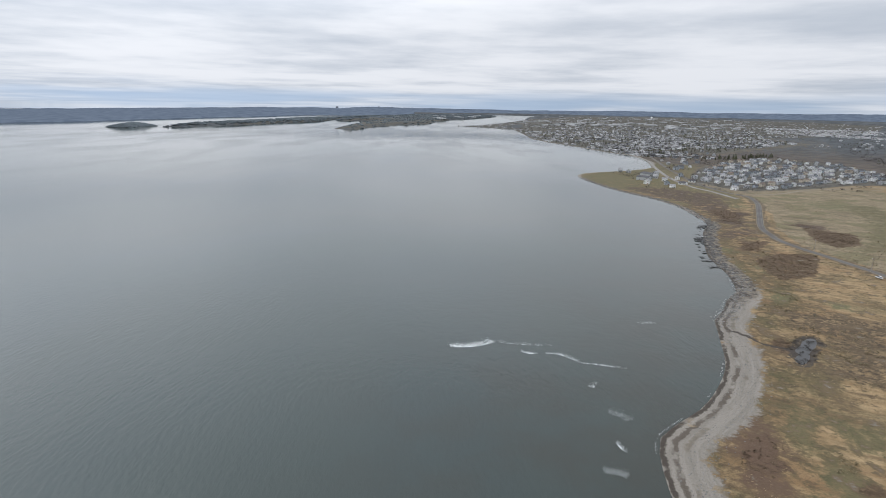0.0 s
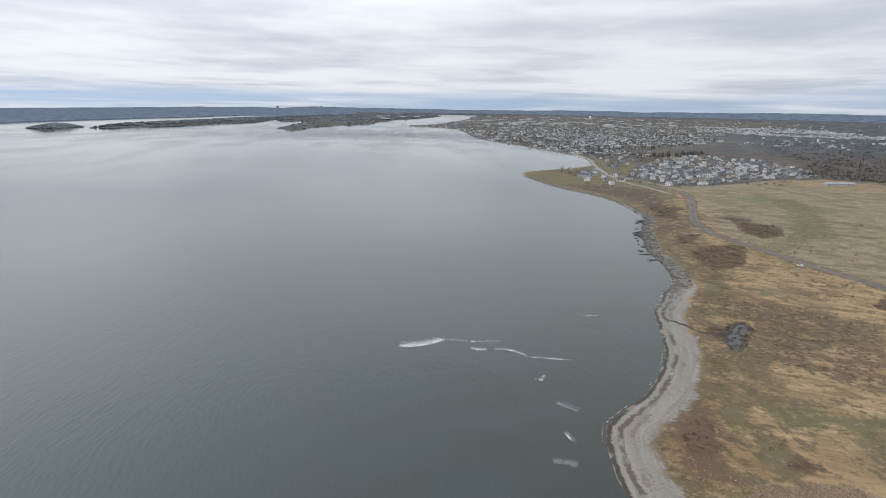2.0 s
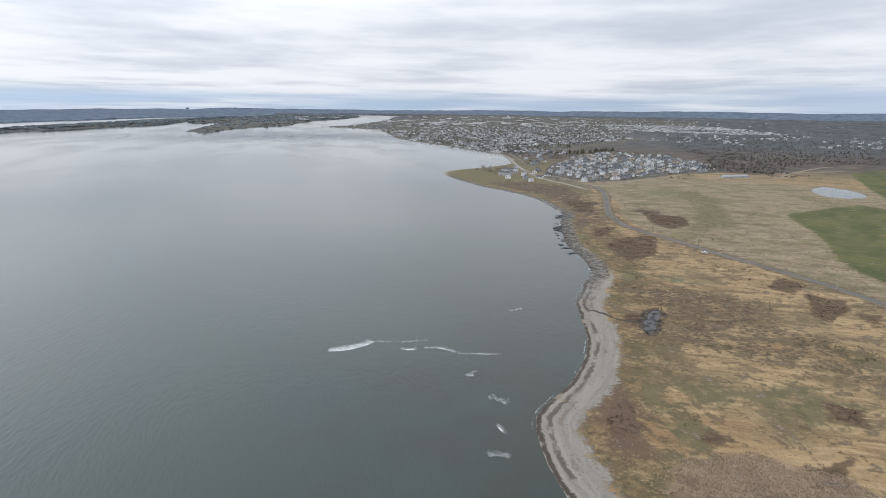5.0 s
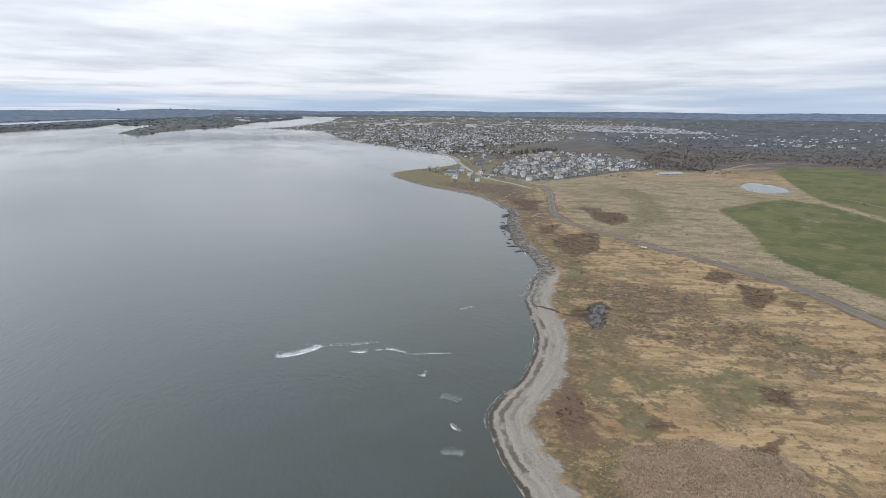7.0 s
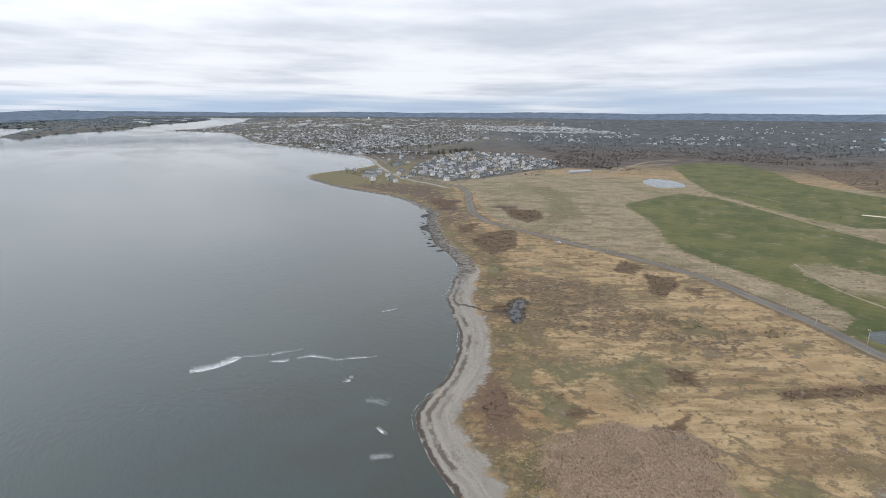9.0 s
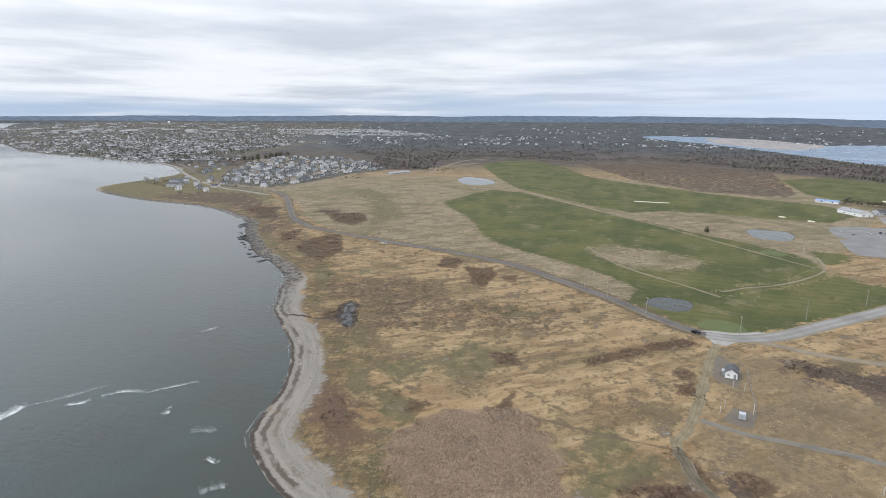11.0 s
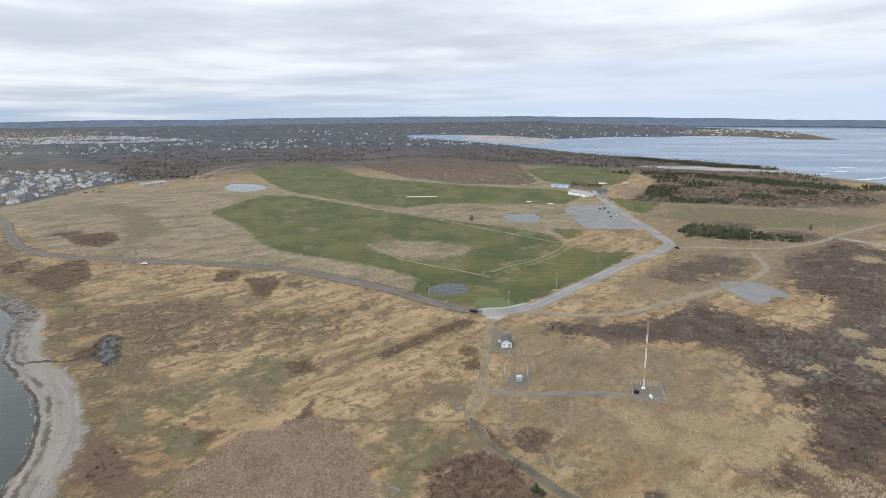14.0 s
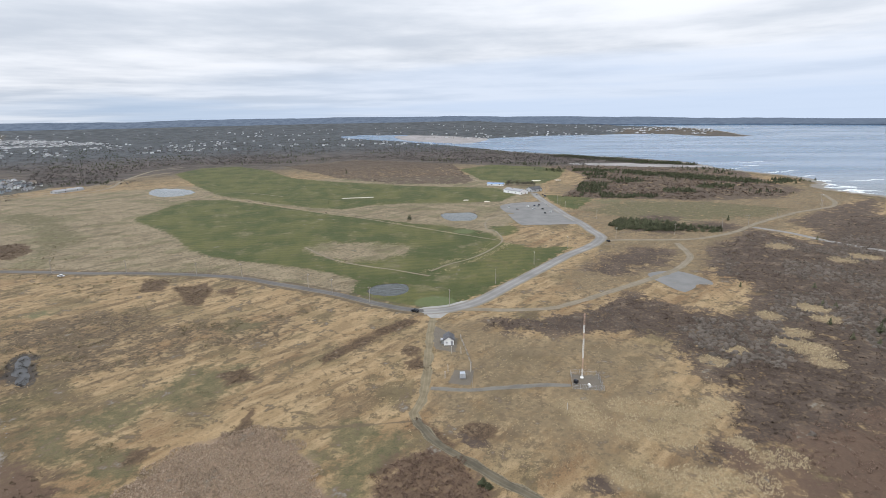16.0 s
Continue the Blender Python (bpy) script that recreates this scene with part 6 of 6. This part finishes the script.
box_ = thing("mast_cabinet", "black equipment box beside the mast", "cabinet")
box_.matrix_basis = stand(215.5, 5.5, 60)
for name, mat, dims in (("body", PAINTS[0], (-0.8, 0.8, -0.6, 0.6, 0.1, 1.5)), ("base", LOT, (-0.9, 0.9, -0.7, 0.7, -0.1, 0.1))):
    bm = bmesh.new()
    box(bm, *dims)
    part(name, bm, mat, box_)
tank = thing("white_tank", "small white tank on the mast pad", "tank")
tank.matrix_basis = stand(213.4, 0.1, 20)
bm = bmesh.new()
tube(bm, (-0.8, 0, 0.7), (0.8, 0, 0.7), 0.55, 0.55, 12)
part("body", bm, MAST_WHITE, tank)
for x in (-0.5, 0.5):
    bm = bmesh.new()
    box(bm, x - 0.1, x + 0.1, -0.4, 0.4, 0, 0.25)
    part("foot", bm, STEEL, tank)


def fence(line, label):
    """Steel posts with wires along a closed or open line."""
    ob = thing("fence", label, "fence")
    ob.matrix_basis = stand(*line[0])
    o = Vector(line[0])
    for a, b in zip(line, line[1:]):
        a, b = Vector(a) - o, Vector(b) - o
        n = max(1, round((b - a).length / 3.2))
        for i in range(n):
            q = a + (b - a) * i / n
            bm = bmesh.new()
            tube(bm, (q.x, q.y, -0.2), (q.x, q.y, 2.3), 0.06, 0.06, 6)
            part("post", bm, STEEL, ob)
        for z in (0.3, 0.9, 1.5, 2.2):
            bm = bmesh.new()
            tube(bm, (a.x, a.y, z), (b.x, b.y, z), 0.018, 0.018, 4)
            part("wire", bm, STEEL, ob)
    return ob


fence([(223.2, 8), (225.1, -2.8), (211.3, -5.7), (210.4, 6.6), (223.2, 8)], "steel wire fence round the mast pad")
fence([(252.8, 63), (221.4, 50.6), (201.2, 46.1)], "steel wire fence beside the hut and cabinet")
for x, y, tall in ((233.7, 62.7, 3.4), (234.6, 58.5, 3.2), (215, 59.8, 3.4), (208.5, 59.4, 3.0), (193.2, 8, 2.6), (216.8, 50.1, 4.0)):
    post = thing("marker_post", "pale wooden post standing in rough grass", "post", "pale posts")
    post.matrix_basis = stand(x, y)
    bm = bmesh.new()
    tube(bm, (0, 0, -0.2), (0, 0, tall), 0.16, 0.13, 8)
    part("shaft", bm, POST_PALE, post)
    bm = bmesh.new()
    tube(bm, (0, 0, tall), (0, 0, tall + 0.12), 0.2, 0.08, 8)
    part("cap", bm, STEEL, post)

pole = thing("utility_pole", "weathered wooden utility pole with a crossarm", "utility pole", "poles along the road")
bm = bmesh.new()
tube(bm, (0, 0, -0.5), (0, 0, 10.2), 0.2, 0.14, 8)
part("shaft", bm, POLE_WOOD, pole)
bm = bmesh.new()
box(bm, -1.2, 1.2, -0.07, 0.07, 9.3, 9.5)
part("crossarm", bm, POLE_WOOD, pole)
for x in (-1.0, 0, 1.0):
    bm = bmesh.new()
    tube(bm, (x, 0, 9.5), (x, 0, 9.75), 0.07, 0.05, 6)
    part("insulator", bm, MAST_WHITE, pole)
copies(pole, [(401, 41, 20, 1), (349, 61, 20, 1), (299, 80, 40, 1), (296, 129, 70, 1), (307, 159, 70, 1), (315, 180, 75, 1), (330, 240, 90, 1), (328, 276, 95, 1), (323, 333, 95, 1), (313, 392, 95, 1), (310, 452, 90, 1), (459, 19, 25, 1), (505, -21, 60, 1), (530, -73, 75, 1), (563, -119, 60, 1), (587, -147, 55, 1), (640, -187, 55, 1), (697, -247, 60, 1), (726, -256, 60, 1.3), (704, 42, 30, 1), (652, 30, 30, 1), (600, -5, 30, 1), (796, 65, 30, 1)])


# ---- vehicles ----
def car(paint, label, group):
    body = thing("car", label, "car", group)
    bm = bmesh.new()
    v = box(bm, -2.2, 2.2, -0.9, 0.9, 0.32, 0.95)
    bmesh.ops.bevel(bm, geom=bm.edges[:], offset=0.14, segments=2, affect="EDGES")
    part("body", bm, paint, body)
    bm = bmesh.new()
    v = box(bm, -1.5, 1.0, -0.78, 0.78, 0.93, 1.48)
    for q in v[4:]:
        q.co.x = q.co.x * 0.72 - 0.1
        q.co.y *= 0.86
    part("cabin", bm, WINDOW, body, "dark glass cabin")
    bm = bmesh.new()
    box(bm, -1.16, 0.6, -0.66, 0.66, 1.47, 1.53)
    part("roof", bm, paint, body)
    for x in (-1.4, 1.4):
        for y in (-0.86, 0.86):
            bm = bmesh.new()
            tube(bm, (x, y - 0.1, 0.32), (x, y + 0.1, 0.32), 0.33, 0.33, 12)
            wheel = part("wheel", bm, TYRE, body)
            bm = bmesh.new()
            tube(bm, (x, y * 1.01 - 0.11, 0.32), (x, y * 1.01 + 0.11, 0.32), 0.19, 0.19, 10)
            part("rim", bm, STEEL, wheel)
    for x, mat in ((2.2, MAST_WHITE), (-2.2, DOOR)):
        for y in (-0.6, 0.6):
            bm = bmesh.new()
            box(bm, x - 0.03, x + 0.03, y - 0.18, y + 0.18, 0.62, 0.78)
            part("headlight" if x > 0 else "tail_light", bm, mat, body)
    return body


SPOTS = [[(285, 97, 80, 1.1), (489, -14, 30, 1.05), (685, 63, 20, 1), (655, 56, 20, 1), (627, 51, 200, 1), (776, 66, 10, 1)], [(306, 375, 95, 1.1), (663, 97, 30, 1), (671, 75, 20, 1), (636, 45, 20, 1), (653, 66, 25, 1.1), (686, 54, 20, 1)], [(647, 85, 35, 1), (675, 63, 20, 1), (777, 74, 20, 1)], [(679, 68, 20, 1), (765, 62, 20, 1)]]
for paint, name, places in zip(PAINTS, ("black", "white", "silver", "dark blue"), SPOTS):
    for ob in copies(car(paint, name + " parked car on grey gravel", "parked cars"), places):
        ob.location.z += 0.16

# ---- rocks and boulders on the shore ----
def slab(seed):
    r = random.Random(seed)
    bm = bmesh.new()
    n, long, wide = 11, r.uniform(4, 7), r.uniform(1.2, 2.6)
    rings = []
    for z, k in ((-0.8, 1.1), (0.25, 1.0), (r.uniform(0.5, 0.9), 0.72)):
        rings.append([bm.verts.new((long * k * math.cos(i * math.tau / n) * r.uniform(0.55, 1.2), wide * k * math.sin(i * math.tau / n) * r.uniform(0.6, 1.2), z + r.uniform(-0.12, 0.12))) for i in range(n)])
    for a, b in zip(rings, rings[1:]):
        for i in range(n):
            bm.faces.new((a[i], a[(i + 1) % n], b[(i + 1) % n], b[i]))
    bm.faces.new(rings[-1])
    return part("rock_ledge", bm, ROCK)


r = random.Random(9)
for seed in range(4):
    first = tagged(slab(seed), "dark tilted slate ledge at the water's edge", "rock", "slate ledges on the foreshore")
    for k in range(34):
        y = r.choice((r.gauss(547, 8), r.gauss(486, 9), r.uniform(392, 560)))
        x = float(np.interp(y, [377, 404, 438, 520, 559], [201, 206, 214, 248, 270])) + r.uniform(-8, 5)
        m = pose(x, y, SEA_LEVEL - 0.1 + r.uniform(-0.1, 0.3), r.uniform(-5, 5), r.uniform(-4, 4), -30 + r.uniform(-38, 38)) @ Matrix.Scale(r.uniform(0.14, 0.55), 4)
        if k == 0:
            first.matrix_basis = m
        else:
            copy_thing(first, m).scale = m.to_scale()


def boulders(name, line, count, spread, size, label, seed):
    """Loose rounded stones along a line, as one mesh."""
    rng = np.random.default_rng(seed)
    line = np.array(curve_through(line, 2.0))
    at = line[rng.integers(0, len(line), count)] + rng.normal(0, spread, (count, 2))
    base, s = settle(at, height_of(at))
    ball = np.array([(1, 0, 0), (-1, 0, 0), (0, 1, 0), (0, -1, 0), (0, 0, 0.7), (0.6, 0.6, 0.4), (-0.6, 0.6, 0.4), (-0.6, -0.6, 0.4), (0.6, -0.6, 0.4)], float)
    faces = np.array([(0, 5, 8), (0, 2, 5), (2, 6, 5), (2, 1, 6), (1, 7, 6), (1, 3, 7), (3, 8, 7), (3, 0, 8), (4, 8, 5), (4, 5, 6), (4, 6, 7), (4, 7, 8)])
    v = ball[None] * rng.uniform(0.7, 1.3, (count, 9, 3)) * (size * rng.uniform(0.4, 1.6, count) ** 1.5)[:, None, None] + base[:, None]
    tagged(raw_mesh(name, v.reshape(-1, 3), (np.arange(count)[:, None, None] * 9 + faces[None]).reshape(-1, 3), [BOULDER]), label, "boulders", kind="stuff")


boulders("shore_boulders", [(207, 386), (216, 426), (249, 510), (272, 555), (282, 594), (288, 664), (280, 734), (257, 798), (244, 873), (237, 952)], 2200, 2.4, 0.48, "grey boulders heaped along the foreshore", 51)
boulders("shore_boulders", [(150, 287), (167, 305), (181, 327), (197, 351), (208, 382)], 900, 3.5, 0.32, "grey boulders heaped along the foreshore", 52)
boulders("beach_stones", [(84, 110.5), (79.6, 133.6), (81.7, 153), (91.7, 170.3), (111.9, 188.5), (130, 215), (142, 246), (150, 275), (165, 299)], 1600, 4.0, 0.16, "loose grey stones on the shingle beach", 53)


# ---- breaking waves ----
def breaker(line, deep, flecks, seed, crest=0.5, big=1.0):
    """A small breaking wave: a raised crest along a curve, and a trail of foam flecks behind it."""
    rng = np.random.default_rng(seed)
    wave = thing("breaking_wave", "small white breaking wave on the grey sea", "wave", "breaking waves")
    pts = np.array(curve_through(line, 0.7))
    n = len(pts)
    t = np.gradient(pts, axis=0)
    side = np.column_stack((-t[:, 1], t[:, 0])) / np.linalg.norm(t, axis=1)[:, None]
    taper = np.sin(np.linspace(0.12, math.pi - 0.12, n)) ** 0.6 * rng.uniform(0.15, 1.2, n)
    bm = bmesh.new()
    rows = []
    for off, z in ((-0.55, -0.1), (-0.2, crest * 0.8), (0.1, crest), (0.55, -0.1)):
        rows.append([bm.verts.new((*(p + s * off * k * 0.9 * big), SEA_LEVEL + z * k - 0.12)) for p, s, k in zip(pts, side, taper)])
    for a, b in zip(rows, rows[1:]):
        for i in range(n - 1):
            bm.faces.new((a[i], a[i + 1], b[i + 1], b[i]))
    part("crest", bm, FOAM, wave)
    flecks *= 4
    if flecks:
        k = rng.integers(0, n, flecks)
        mid = pts[k] + side[k] * (np.abs(rng.normal(0, deep, flecks)))[:, None] + rng.normal(0, 0.4, (flecks, 2))
        a = rng.uniform(0, math.tau, (flecks, 1)) + np.array([[0, 2.1, 4.2]])
        size = big * rng.uniform(0.02, 0.1, (flecks, 1))
        v = np.stack((mid[:, :1] + size * 1.5 * np.cos(a), mid[:, 1:] + size * np.sin(a), np.full((flecks, 3), SEA_LEVEL + 0.06) + 0.05 * rng.random((flecks, 1))), -1).reshape(-1, 3)
        trail = raw_mesh("foam", v, np.arange(flecks * 3).reshape(-1, 3), [FOAM])
        trail.parent = wave
        tagged(trail, kind="stuff")


BREAKERS = [([(4, 247), (11, 247), (18, 249), (25, 253)], 2.2, 1500, 0.45, 1.0), ([(25, 254), (38, 251), (52, 250)], 1.4, 420, 0.2, 0.5), ([(37, 243), (41, 241), (44, 241)], 0.8, 120, 0.3, 0.9), ([(49, 241), (55, 240), (61, 234)], 0.8, 220, 0.35, 0.9),
            ([(61, 232), (71, 230), (81, 227)], 0.6, 260, 0.25, 0.6), ([(60, 210), (62, 209), (65, 213)], 0.8, 120, 0.3, 0.7), ([(63, 189), (66, 187), (68, 184)], 1.8, 300, 0.15, 0.5), ([(52, 153), (55, 153), (57, 151)], 1.5, 360, 0.15, 0.5),
            ([(60, 170), (61, 165)], 0.7, 60, 0.25, 0.9), ([(106, 282), (115, 283)], 0.8, 90, 0.2, 0.8)]
for i, (line, deep, flecks, crest, big) in enumerate(BREAKERS):
    breaker(line, deep, flecks, 60 + i, crest, big)
for i, (x, y, long) in enumerate(((850, -349, 26), (876, -358, 44), (915, -364, 40), (944, -348, 30), (991, -360, 46), (1062, -363, 30), (1125, -335, 34), (1206, -296, 40), (1151, -365, 40), (1260, -327, 36), (2690, -670, 70), (866, -377, 60), (1007, -446, 60), (1358, -367, 60))):
    breaker([(x, y), (x + long * 0.1, y + long * 0.3), (x - long * 0.25, y + long * 0.65), (x - long * 0.1, y + long)], 10.0 if i < 5 else 2.5, 900 if i < 5 else 200, 80 + i, 0.9, 5.0 if i < 5 else 3.0)


def surf(line, count, label, seed, deep):
    rng = np.random.default_rng(seed)
    pts = np.array(curve_through(line, 0.8))
    patch = rough_field(pts, 14, seed) > 0.6
    pts = pts[patch]
    mid = pts[rng.integers(0, len(pts), count)] + rng.normal(0, deep, (count, 2))
    a = rng.uniform(0, math.tau, (count, 1)) + np.array([[0, 2.1, 4.2]])
    size = rng.uniform(0.04, 0.12, (count, 1))
    v = np.stack((mid[:, :1] + size * np.cos(a), mid[:, 1:] + size * np.sin(a), np.full((count, 3), SEA_LEVEL + 0.07)), -1).reshape(-1, 3)
    tagged(raw_mesh("surf", v, np.arange(count * 3).reshape(-1, 3), [FOAM]), label, "foam", kind="stuff")


surf([(x - 1.0, y + 0.3) for x, y in SHORE[3:22]], 600, "thin broken line of white surf along the shingle", 71, 0.22)
surf([(x - 2.0, y) for x, y in SHORE[22:31]], 500, "thin broken line of white surf below the rocks", 72, 1.2)
